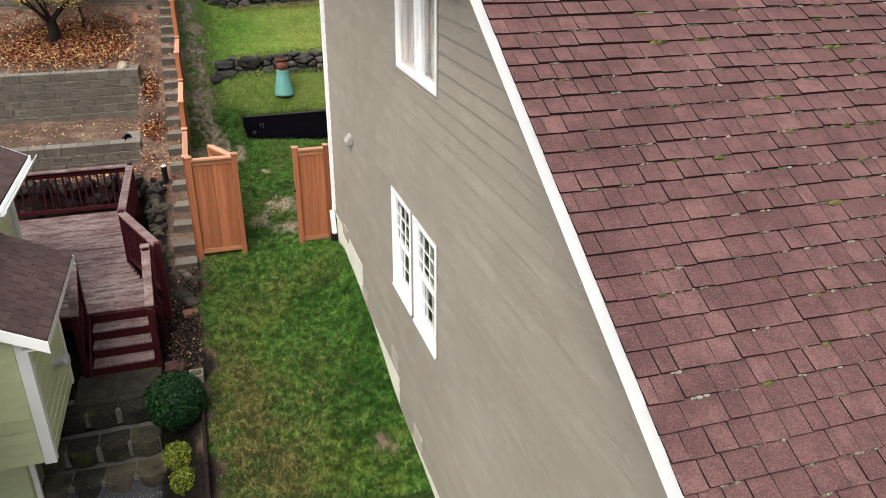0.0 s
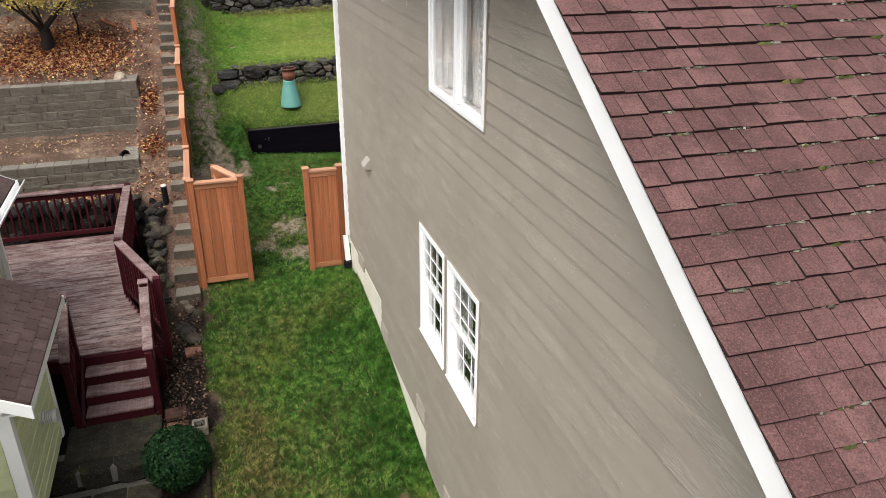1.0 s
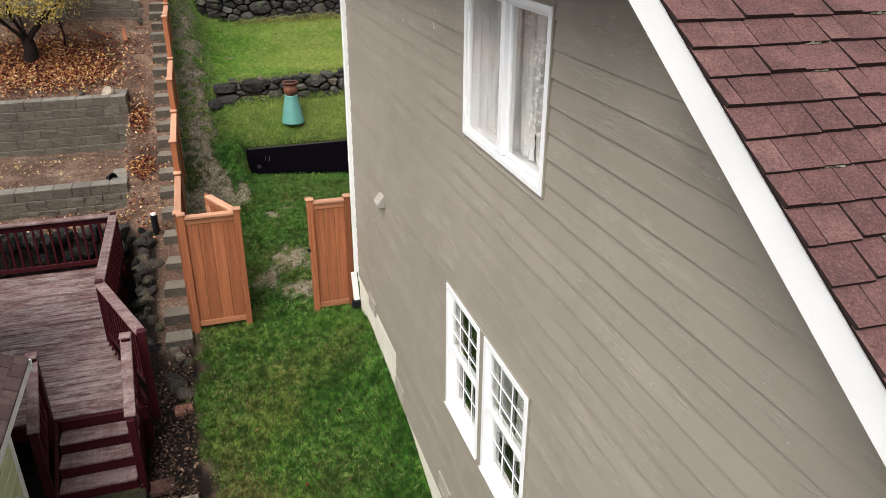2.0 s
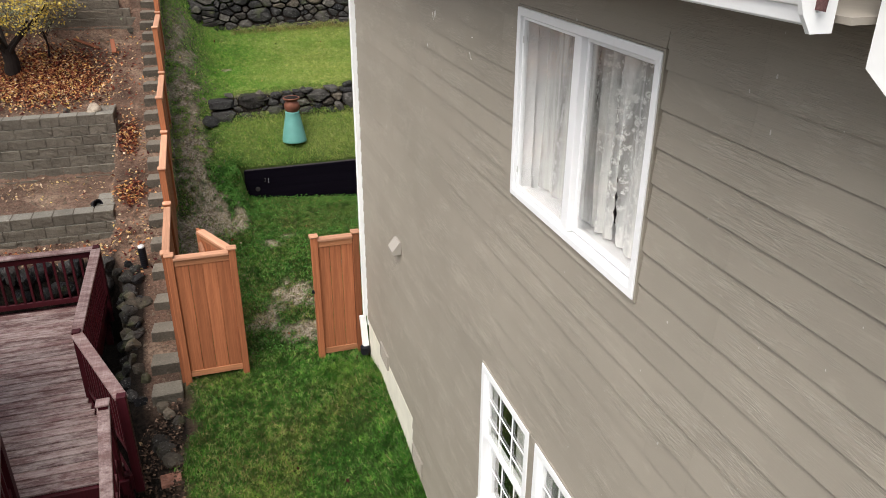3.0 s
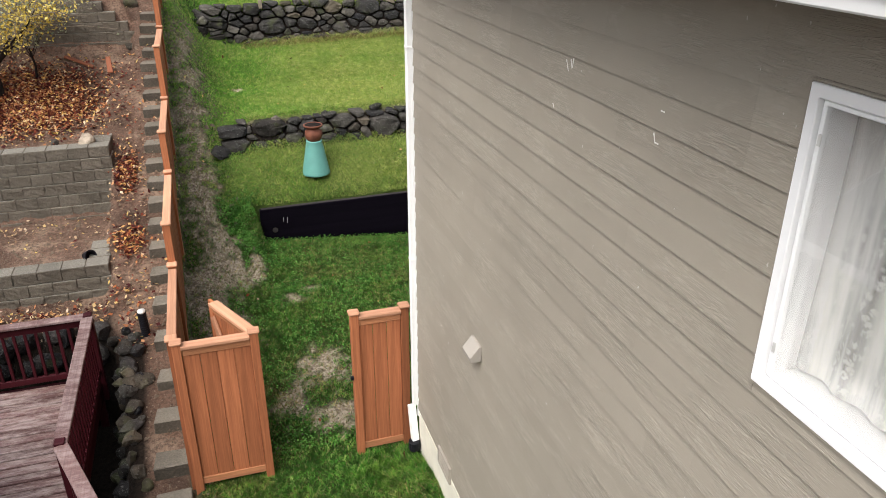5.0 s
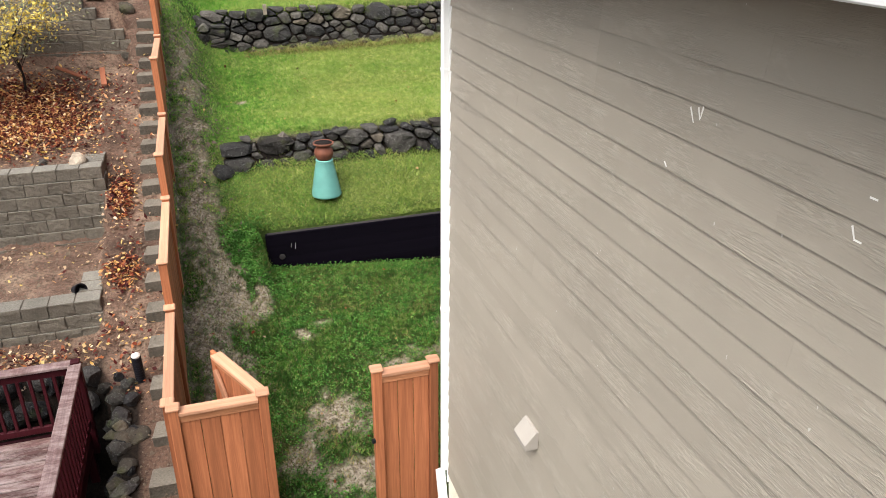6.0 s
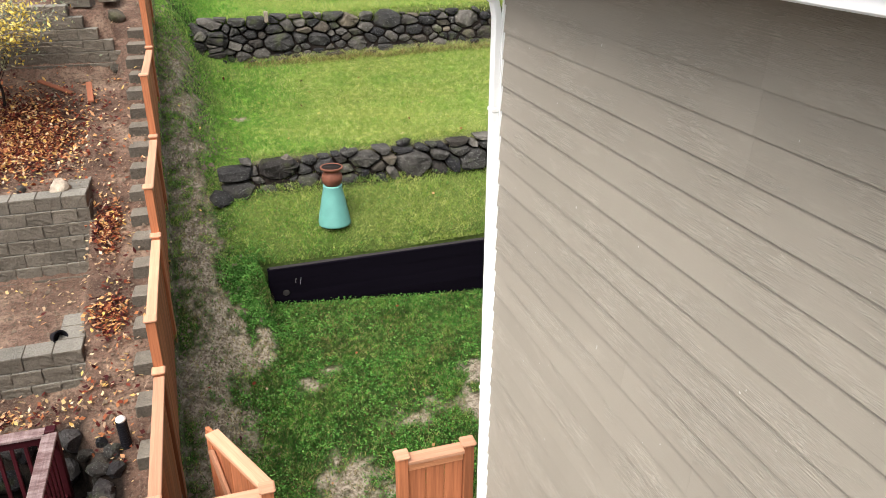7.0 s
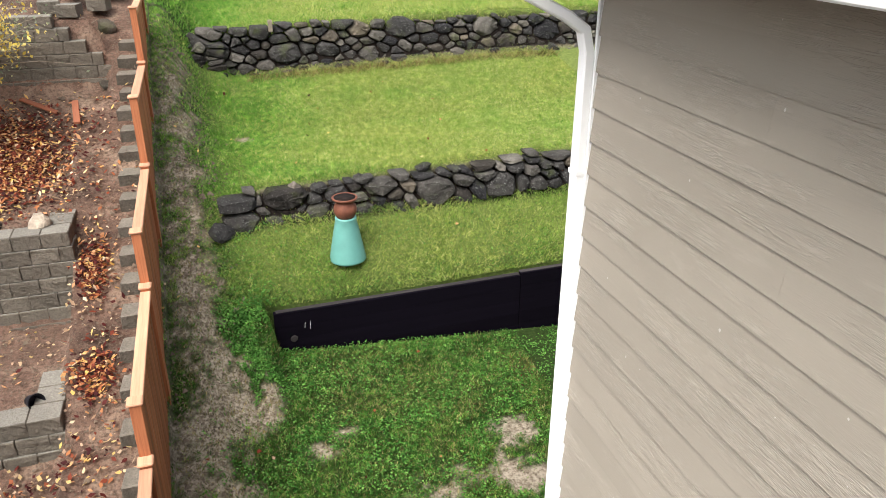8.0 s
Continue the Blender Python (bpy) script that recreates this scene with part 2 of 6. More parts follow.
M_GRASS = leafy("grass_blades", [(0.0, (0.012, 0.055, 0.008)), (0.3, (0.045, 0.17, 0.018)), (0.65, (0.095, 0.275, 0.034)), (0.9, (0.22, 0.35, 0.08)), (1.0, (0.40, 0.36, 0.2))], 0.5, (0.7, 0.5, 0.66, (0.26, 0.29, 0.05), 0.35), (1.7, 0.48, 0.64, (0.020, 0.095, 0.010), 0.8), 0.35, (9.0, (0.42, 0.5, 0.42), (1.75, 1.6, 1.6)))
# yellower upper-lawn grass, with the brighter open light put into its colour
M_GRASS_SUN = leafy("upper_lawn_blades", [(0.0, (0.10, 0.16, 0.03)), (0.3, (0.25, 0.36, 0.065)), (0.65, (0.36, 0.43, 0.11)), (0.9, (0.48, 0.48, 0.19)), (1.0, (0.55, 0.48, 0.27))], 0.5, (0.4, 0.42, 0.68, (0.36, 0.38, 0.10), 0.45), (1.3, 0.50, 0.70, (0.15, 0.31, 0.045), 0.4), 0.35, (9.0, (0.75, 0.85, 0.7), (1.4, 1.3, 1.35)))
M_GRASS_MID = leafy("lush_green_blades", [(0.0, (0.05, 0.15, 0.018)), (0.4, (0.13, 0.31, 0.035)), (0.8, (0.19, 0.38, 0.06)), (1.0, (0.34, 0.42, 0.14))], 0.5, None, None, 0.35, (9.0, (0.65, 0.75, 0.65), (1.6, 1.5, 1.4)))
M_STRAW = leafy("dry_grass_blades", [(0.0, (0.075, 0.065, 0.018)), (0.5, (0.20, 0.165, 0.055)), (1.0, (0.42, 0.34, 0.17))], 0.6, None, None, 0.35, (9.0, (0.5, 0.55, 0.5), (1.5, 1.45, 1.4)))
M_CLOVER = leafy("clover_leaves", [(0.0, (0.03, 0.10, 0.016)), (0.6, (0.09, 0.24, 0.04)), (1.0, (0.20, 0.38, 0.09))], 0.6, None, None, 0.35, (7.0, (0.55, 0.6, 0.55), (1.4, 1.35, 1.3)))
M_LITTER = leafy("fallen_leaves", [(0.0, (0.03, 0.008, 0.009)), (0.3, (0.09, 0.017, 0.014)), (0.5, (0.21, 0.05, 0.025)), (0.68, (0.38, 0.15, 0.06)), (0.82, (0.55, 0.30, 0.15)), (0.93, (0.66, 0.42, 0.11)), (1.0, (0.66, 0.54, 0.4))], 0.6)
M_CHIP = leafy("bark_chip", [(0.0, (0.01, 0.007, 0.005)), (0.5, (0.04, 0.026, 0.018)), (0.85, (0.10, 0.06, 0.04)), (1.0, (0.24, 0.16, 0.11))], 0.9, None, None, 0.0)
M_PALELEAF = leafy("dry_pale_leaves", [(0.0, (0.25, 0.15, 0.09)), (0.5, (0.42, 0.3, 0.2)), (0.8, (0.55, 0.4, 0.12)), (1.0, (0.6, 0.5, 0.4))], 0.6)
M_BOX = leafy("boxwood_leaves", [(0.0, (0.004, 0.016, 0.006)), (0.6, (0.010, 0.036, 0.012)), (1.0, (0.03, 0.08, 0.022))], 0.6, None, None, 0.15)
M_SHRUB = leafy("yellow_green_leaves", [(0.0, (0.06, 0.09, 0.015)), (0.5, (0.16, 0.2, 0.03)), (1.0, (0.36, 0.36, 0.06))], 0.5)
M_TREELEAF = leafy("yellow_tree_leaves", [(0.0, (0.28, 0.2, 0.04)), (0.5, (0.58, 0.44, 0.08)), (1.0, (0.75, 0.63, 0.22))], 0.5)
M_GREYLEAF = leafy("grey_green_leaves", [(0.0, (0.12, 0.15, 0.09)), (0.6, (0.25, 0.28, 0.19)), (1.0, (0.42, 0.40, 0.2))], 0.6)
M_BARK = wood("dark_bark", (0.018, 0.013, 0.011), 2, 0.95, 0.5, 18)
M_TWIG = wood("grey_twig", (0.22, 0.185, 0.145), 2, 0.95, 0.4, 18)
M_BLACKWOOD = wood("black_painted_timber", (0.0042, 0.0032, 0.006), 0, 0.95, 0.3, 14)
M_BLACKWOOD.node_tree.nodes["Principled BSDF"].inputs["Specular IOR Level"].default_value = 0.03
M_BLACKTOP = wood("worn_timber_edge", (0.04, 0.035, 0.035), 0, 0.7, 0.4, 14)
M_TEAL = plain("teal_glaze", (0.115, 0.30, 0.265), 0.4, 0.12, 5.0, 0.1)
M_TERRA = plain("terracotta", (0.17, 0.066, 0.042), 0.55, 0.3, 9.0, 0.2)
M_BLACKPL = plain("black_plastic", (0.010, 0.010, 0.013), 0.5, 0.2)
M_GALV = plain("grey_metal", (0.62, 0.62, 0.6), 0.4, 0.1, 9.0, 0.05, 0.3)
M_BRICK = stone("red_paver", (0.17, 0.085, 0.065), 0.3)
M_STICK = wood("red_scrap_board", (0.30, 0.11, 0.06), 1, 0.7, 0.3, 30)
M_GLASS = glass("window_glass")
M_LACE = lace("lace_curtain")
M_SHEER = lace("sheer_curtain", 0.55, 0.28, 0.62)
M_DARK = plain("unlit_interior", (0.06, 0.055, 0.05), 0.9, 0.1)
M_SHADE = plain("cream_lampshade", (0.85, 0.82, 0.74), 0.8, 0.05)
M_PEBBLE = leafy("pebbles", [(0.0, (0.02, 0.02, 0.024)), (0.5, (0.12, 0.12, 0.13)), (0.8, (0.36, 0.36, 0.36)), (1.0, (0.75, 0.75, 0.75))], 0.7)
M_SCRATCH = plain("bare_primer", (0.72, 0.70, 0.66), 0.9, 0.1)
M_CHALK = plain("chalk_marks", (0.5, 0.5, 0.5), 0.9, 0.2)

# ---- mesh helpers ----
WORLD = {}
IDENT = Matrix.Identity(4)


def thing(name, at, label, category, group="", kind="", m=None):
    """An Empty at the base of a thing that carries its parts."""
    ob = new(name)
    ob.empty_display_size = 0.1
    WORLD[ob] = m if m is not None else Matrix.Translation(at)
    ob.matrix_basis = WORLD[ob]
    return tagged(ob, label, category, group, kind)


def hang(ob, parent, m):
    """Links ob under parent with the world pose m."""
    WORLD[ob] = m
    if parent is None:
        ob.matrix_basis = m
    else:
        ob.parent = parent
        ob.matrix_basis = WORLD[parent].inverted() @ m
    return ob


def mesh_of(bm, name, material, smooth=False):
    me = bpy.data.meshes.new(name)
    bm.normal_update()
    bm.to_mesh(me)
    bm.free()
    me.materials.append(material)
    if smooth:
        me.polygons.foreach_set("use_smooth", [True] * len(me.polygons))
    return me


def part(name, bm, material, parent, label="", m=IDENT, smooth=False):
    """Links a bmesh (or a ready mesh) as one mesh object under a thing or a part; world pose m."""
    me = bm if isinstance(bm, bpy.types.Mesh) else mesh_of(bm, name, material, smooth)
    return tagged(hang(new(name, me), parent, m), label)


def solo(name, bm, material, label, category, group="", kind="", m=IDENT, smooth=False):
    """A thing that is one mesh."""
    return tagged(part(name, bm, material, None, "", m, smooth), label, category, group, kind)


def add_box(bm, lo, hi, bevel=0.0):
    """A box from corner lo to corner hi in bm, with softened edges."""
    c = [(a + b) / 2 for a, b in zip(lo, hi)]
    s = [b - a for a, b in zip(lo, hi)]
    made = bmesh.ops.create_cube(bm, size=1.0, matrix=Matrix.Translation(c) @ Matrix.Diagonal((*s, 1)))
    if bevel:
        vs = set(made["verts"])
        es = [e for e in bm.edges if e.verts[0] in vs and e.verts[1] in vs]
        bmesh.ops.bevel(bm, geom=es, offset=min(bevel, min(s) * 0.4), segments=1, affect="EDGES")
    return bm


def box(lo, hi, bevel=0.0):
    return add_box(bmesh.new(), lo, hi, bevel)


BOXES = {}


def board(size, material, bevel=0.004):
    """A shared bevelled board mesh of that size, centred."""
    key = (tuple(round(s, 3) for s in size), material.name, bevel)
    if key not in BOXES:
        h = [s / 2 for s in size]
        BOXES[key] = mesh_of(box([-v for v in h], h, bevel), "board", material)
    return BOXES[key]


def bar(a, b, w, h, bevel=0.004):
    """A straight bar from a to b, w wide and h high, in world metres."""
    a, b = Vector(a), Vector(b)
    d = b - a
    bm = box((-w / 2, 0, -h / 2), (w / 2, d.length, h / 2), bevel)
    y = d.normalized()
    x = y.cross(Vector((0, 0, 1)))
    x = x.normalized() if x.length > 1e-4 else Vector((1, 0, 0))
    z = x.cross(y)
    bm.transform(Matrix.Translation(a) @ Matrix((x, y, z)).transposed().to_4x4())
    return bm


def prism(poly, axis, lo, hi):
    """A prism over a polygon; axis 'x': the polygon lies in (y, z); 'y': in (x, z); 'z': in (x, y)."""
    bm = bmesh.new()

    def at(p, v):
        return {"x": (v, p[0], p[1]), "y": (p[0], v, p[1]), "z": (p[0], p[1], v)}[axis]
    a = [bm.verts.new(at(p, lo)) for p in poly]
    b = [bm.verts.new(at(p, hi)) for p in poly]
    n = len(poly)
    bm.faces.new(a)
    bm.faces.new(b[::-1])
    for i in range(n):
        bm.faces.new((a[i], b[i], b[(i + 1) % n], a[(i + 1) % n]))
    bmesh.ops.recalc_face_normals(bm, faces=bm.faces)
    return bm


def lathe(profile, steps=32, closed=True):
    """A turned body from (radius, z) pairs; closed: with a lid on its last ring."""
    bm = bmesh.new()
    rings = [[bm.verts.new((r * math.cos(2 * math.pi * i / steps), r * math.sin(2 * math.pi * i / steps), z)) for i in range(steps)] for r, z in profile]
    for p, q in zip(rings, rings[1:]):
        for i in range(steps):
            bm.faces.new((p[i], p[(i + 1) % steps], q[(i + 1) % steps], q[i]))
    bm.faces.new(rings[0][::-1])
    if closed:
        bm.faces.new(rings[-1])
    return bm


def tube(points, radii, steps=8):
    """A round tube along points."""
    bm = bmesh.new()
    rings = []
    pts = [Vector(p) for p in points]
    for i, (p, r) in enumerate(zip(pts, radii)):
        d = (pts[min(i + 1, len(pts) - 1)] - pts[max(i - 1, 0)]).normalized()
        u = d.orthogonal().normalized() if abs(d.z) > 0.9 else d.cross(Vector((0, 0, 1))).normalized()
        v = d.cross(u)
        rings.append([bm.verts.new(p + r * (u * math.cos(2 * math.pi * k / steps) + v * math.sin(2 * math.pi * k / steps))) for k in range(steps)])
    for p, q in zip(rings, rings[1:]):
        for k in range(steps):
            bm.faces.new((p[k], p[(k + 1) % steps], q[(k + 1) % steps], q[k]))
    bm.faces.new(rings[0][::-1])
    bm.faces.new(rings[-1])
    bmesh.ops.recalc_face_normals(bm, faces=bm.faces)
    return bm


def rock_mesh(seed, material, subdiv=2, rough=0.28):
    """An angular rock about 1 m across."""
    bm = bmesh.new()
    bmesh.ops.create_icosphere(bm, subdivisions=subdiv, radius=0.5)
    rng = random.Random(seed)
    off = Vector((seed * 7.3, seed * 3.1, seed * 1.7))
    lim = rng.uniform(0.30, 0.38)
    cuts = [Vector((rng.gauss(0, 1), rng.gauss(0, 1), rng.gauss(0, 1))).normalized() for _ in range(10)]
    for v in bm.verts:
        v.co *= 0.46 / (abs(v.co.x) ** 4 + abs(v.co.y) ** 4 + abs(v.co.z) ** 4) ** 0.25
        for c in cuts:
            d = v.co.dot(c)
            if d > c.length_squared * lim:
                v.co -= c * (d - lim)
        v.co *= 1 + rough * noise.noise(v.co * 1.8 + off) + 0.06 * noise.noise(v.co * 7 + off)
    return mesh_of(bm, "rock", material, subdiv > 2)


ROCKS = [rock_mesh(i + 1, M_ROCK) for i in range(9)]
WET_ROCKS = [rock_mesh(i + 51, M_ROCK_WET) for i in range(7)]
BROWN_ROCKS = [rock_mesh(i + 31, M_ROCK_BROWN) for i in range(4)]


def soup(name, verts, faces_per, material, label, category):
    """Many loose small faces as one object of kind stuff. verts: (n, k, 3)."""
    n, k, _ = verts.shape
    me = bpy.data.meshes.new(name)
    me.vertices.add(n * k)
    me.vertices.foreach_set("co", verts.reshape(-1).astype(np.float32))
    me.loops.add(n * k)
    me.loops.foreach_set("vertex_index", np.arange(n * k, dtype=np.int32))
    me.polygons.add(n)
    me.polygons.foreach_set("loop_start", np.arange(n, dtype=np.int32) * k)
    me.polygons.foreach_set("loop_total", np.full(n, k, dtype=np.int32))
    me.update(calc_edges=True)
    me.materials.append(material)
    return tagged(new(name, me), label, category, "", "stuff")


# ---- the lie of the land ----
def sm(a, b, v):
    t = np.clip((v - a) / (b - a), 0, 1)
    return t * t * (3 - 2 * t)


STAIR_Y = [-60, 8, 12.2, 12.9, 13.2, 15.0, 17.2, 19.4, 21.6, 23.5, 26, 40, 80, 1500]
STAIR_Z = [-3, -0.75, -0.32, -0.12, -0.06, 0.30, 1.08, 1.98, 3.0, 3.85, 4.8, 7.0, 9, 9]
LAWN_Y = [-60, -5, 2, 7, 8.8, 13.4, 16, 17.25, 18.3, 18.78]
LAWN_Z = [-4, -1.8, -1.1, -0.63, -0.45, 0.03, 0.31, 0.46, 0.60, 0.62]
BACK_Y = [18.8, 19.8, 19.95, 20.2, 22.4, 24.8, 24.95, 25.3, 30, 45, 80, 1500]
BACK_Z = [1.17, 2.05, 2.2, 2.47, 2.5, 2.98, 3.2, 3.80, 4.1, 5.2, 7.0, 7.0]
SLOPE_Y = [16.5, 17.5, 19, 20.2, 22.4, 24.6, 25.6, 30, 45, 80, 1500]
SLOPE_Z = [0.42, 0.62, 1.45, 2.2, 2.5, 3.1, 3.7, 4.1, 5.2, 7.0, 7.0]


def stair_z(y):
    return np.interp(y, STAIR_Y, STAIR_Z)


def land(x, y):
    """Ground height."""
    x, y = np.asarray(x, float), np.asarray(y, float)
    s = stair_z(y)
    low = np.interp(y, LAWN_Y, LAWN_Z) + 0.3 * sm(1.5, 2.15, x) * sm(8.5, 10.6, y) * sm(13.4, 12.4, y) - 0.09 * np.clip(x - 1, 0, 6) * sm(15.5, 18.6, y)
    back = np.interp(y, BACK_Y, BACK_Z) + 0.03 * np.clip(x - 1, 0, 5) * sm(19.9, 20.2, y)
    lawn = np.where(y < 18.82 + 0.027 * (x - 0.93), low, back)
    ramp = np.where(y < 16.5, low, np.interp(y, SLOPE_Y, SLOPE_Z))
    lawn = ramp + (lawn - ramp) * sm(0.75, 0.97, x)
    right = lawn + (np.maximum(s - 0.15, lawn) - lawn) * sm(0.55, -0.25, x)
    # beside and below the deck
    pit = np.interp(y, [-60, 8.75, 8.8, 9.2, 9.25, 9.65, 9.7, 10.4, 15.7, 16.2, 17.15, 17.3, 19.3, 19.5, 21.5, 23.05, 23.45, 26, 40, 80, 1500],
                    [-1.3, -1.25, -1.05, -1.02, -0.78, -0.75, -0.52, -0.5, -0.5, 0.62, 0.70, 1.12, 1.2, 2.25, 2.6, 3.3, 4.3, 5.0, 7, 9, 9])
    edge = np.interp(y, [8, 11, 13, 15.8, 16.2, 17, 22.0, 22.4, 23.3, 24], [-1.2, -1.0, -1.05, -1.2, -1.35, -1.42, -1.42, -0.95, -0.95, -1.45])
    wide = np.interp(y, [8, 13, 15.8, 17, 60], [0.35, 0.25, 0.2, 0.06, 0.06])
    left = s + (pit - s) * sm(edge, edge - wide, x)
    h = np.where(x > -0.35, right, left)
    h = np.where((y < 13.0) & (x <= -0.35), pit + (np.interp(y, LAWN_Y, LAWN_Z) - pit) * sm(-1.15, -0.5, x), h)
    return h


def hash_noise(x, y, scale, seed=0.0):
    return np.array([noise.noise(Vector((a * scale + seed, b * scale - seed, seed))) for a, b in zip(np.ravel(x), np.ravel(y))]).reshape(np.shape(x))


BARE = [(0.0, 16.4, 0.38, 1.5), (0.3, 17.6, 0.42, 0.5), (0.62, 17.6, 0.25, 0.3), (0.0, 18.7, 0.33, 1.2), (-0.1, 21.5, 0.32, 2.6), (3.35, 16.6, 0.32, 0.27), (3.25, 16.0, 0.42, 0.3),
        (2.4, 16.05, 0.45, 0.22), (1.2, 16.85, 0.2, 0.14), (1.47, 17.1, 0.15, 0.1), (1.3, 15.1, 0.45, 0.42), (1.35, 14.1, 0.5, 0.3), (0.75, 14.45, 0.28, 0.25), (0.9, 22.2, 0.14, 0.14), (1.8, 7.85, 0.2, 0.25)]


def turf_at(x, y):
    """How much grass grows, 0 to 1."""
    wave = 0.10 * np.sin(y * 2.3) + 0.07 * np.sin(y * 5.9 + 1.0) + 0.05 * np.sin(y * 13.0)
    g = sm(-0.52, -0.30, x + np.where(y < 13.2, wave, 0.0))
    n1 = 0.8 * hash_noise(x, y, 1.7) + 0.9 * hash_noise(x, y, 6.0, 3.0)
    n2 = 1.2 * hash_noise(x, y, 15.0, 7.0)
    bare = np.zeros(np.shape(x))
    for cx, cy, rx, ry in BARE:
        d = ((x - cx) / rx) ** 2 + ((y - cy) / ry) ** 2
        bare = np.maximum(bare, np.clip(1.15 - d - n1 * 1.5 - n2, 0, 0.93))
    g = g * (1 - np.clip(bare, 0, 1))
    g = g * np.where((np.abs(y - 19.95) < 0.16) & (x > 0.4), 0.2, 1) * np.where((np.abs(y - 25.0) < 0.16) & (x > 0.6), 0.1, 1)
    return np.where(x < -0.70, np.where(y > 45, 0.8, 0.0), g)


def spread(a, b, step, far):
    mid = list(np.arange(a, b + 1e-6, step))
    lo, hi, d = [], [], step
    while d < far:
        d *= 1.6
        lo.append((lo[-1] if lo else a) - d)
        hi.append((hi[-1] if hi else b) + d)
    return np.array(lo[::-1] + mid + hi)


def build_ground():
    xs, ys = spread(-6.5, 8.5, 0.08, 600), spread(6.4, 27.0, 0.08, 600)
    X, Y = np.meshgrid(xs, ys)
    Z = land(X, Y)
    near = (X > -7) & (X < 9) & (Y > 6) & (Y < 28)
    rough = np.zeros(X.shape)
    rough[near] = np.where(X[near] < -0.4, 1.0, 0.22) * (0.030 * hash_noise(X[near], Y[near], 1.1, 5.0) + 0.018 * hash_noise(X[near], Y[near], 4.5, 9.0))
    soil = near & (X < -0.4)
    rough[soil] += 0.02 * hash_noise(X[soil], Y[soil], 10.0, 2.0)
    Z = Z + rough
    turf = np.where(X < -0.6, 0.0, 1.0)
    turf[near] = turf_at(X[near], Y[near])
    mulch_and_shade = np.clip(sm(-0.34, -0.50, X + 0.10 * np.sin(Y * 2.3) + 0.07 * np.sin(Y * 5.9 + 1.0)) * sm(13.4, 12.8, Y) * sm(6, 8, Y) + sm(-0.86, -1.0, X) * sm(16.3, 15.6, Y) * sm(6, 8, Y) + sm(-1.25, -1.45, X) * sm(16.75, 16.4, Y) * sm(6, 8, Y), 0, 1)
    # strips behind the rock walls, painted near-black as the shade in their gaps
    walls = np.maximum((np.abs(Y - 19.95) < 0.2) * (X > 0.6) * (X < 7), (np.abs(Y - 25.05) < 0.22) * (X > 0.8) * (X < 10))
    mulch_and_shade = np.maximum(mulch_and_shade, walls)
    gravel = sm(-1.1, -1.3, X) * sm(8.85, 8.75, Y)
    ny, nx = X.shape
    me = bpy.data.meshes.new("ground")
    me.vertices.add(nx * ny)
    me.vertices.foreach_set("co", np.stack([X, Y, Z], -1).reshape(-1).astype(np.float32))
    i = (np.arange(ny - 1)[:, None] * nx + np.arange(nx - 1)[None]).reshape(-1)
    quads = np.stack([i, i + 1, i + nx + 1, i + nx], -1).astype(np.int32)
    me.loops.add(quads.size)
    me.loops.foreach_set("vertex_index", quads.reshape(-1))
    me.polygons.add(len(quads))
    me.polygons.foreach_set("loop_start", np.arange(len(quads), dtype=np.int32) * 4)
    me.polygons.foreach_set("loop_total", np.full(len(quads), 4, dtype=np.int32))
    for name, arr in (("turf", turf), ("mulch_and_shade", mulch_and_shade), ("gravel", gravel), ("lit_turf", sm(18.7, 19.3, Y) * sm(0.2, 0.8, X)), ("dry", np.where((X > -0.35) & (Y > 13.3), 1.0, 0.0))):
        me.attributes.new(name, "FLOAT", "POINT").data.foreach_set("value", np.clip(arr, 0, 1).reshape(-1).astype(np.float32))
    me.update(calc_edges=True)
    me.polygons.foreach_set("use_smooth", [True] * len(me.polygons))
    me.materials.append(M_GROUND)
    tagged(new("ground", me), "sloping yard of brown soil and lawn turf", "ground", "", "structure")


build_ground()


def zat(x, y):
    return float(land(x, y))

# ---- the house with the taupe wall ----
WX, FRONT, BACK = 2.17, 0.2, 13.2
LOW = (6.77, 8.68, 1.47, 2.84)
UP = (6.775, 8.285, 4.395, 5.55)
EAVE = 5.845


def roof_z(y):
    return 4.72 + 0.66 * (y - 3.64)


house = thing("house", (WX, FRONT, -0.9), "two-storey house with taupe lap siding and red-brown shingle roof", "house")


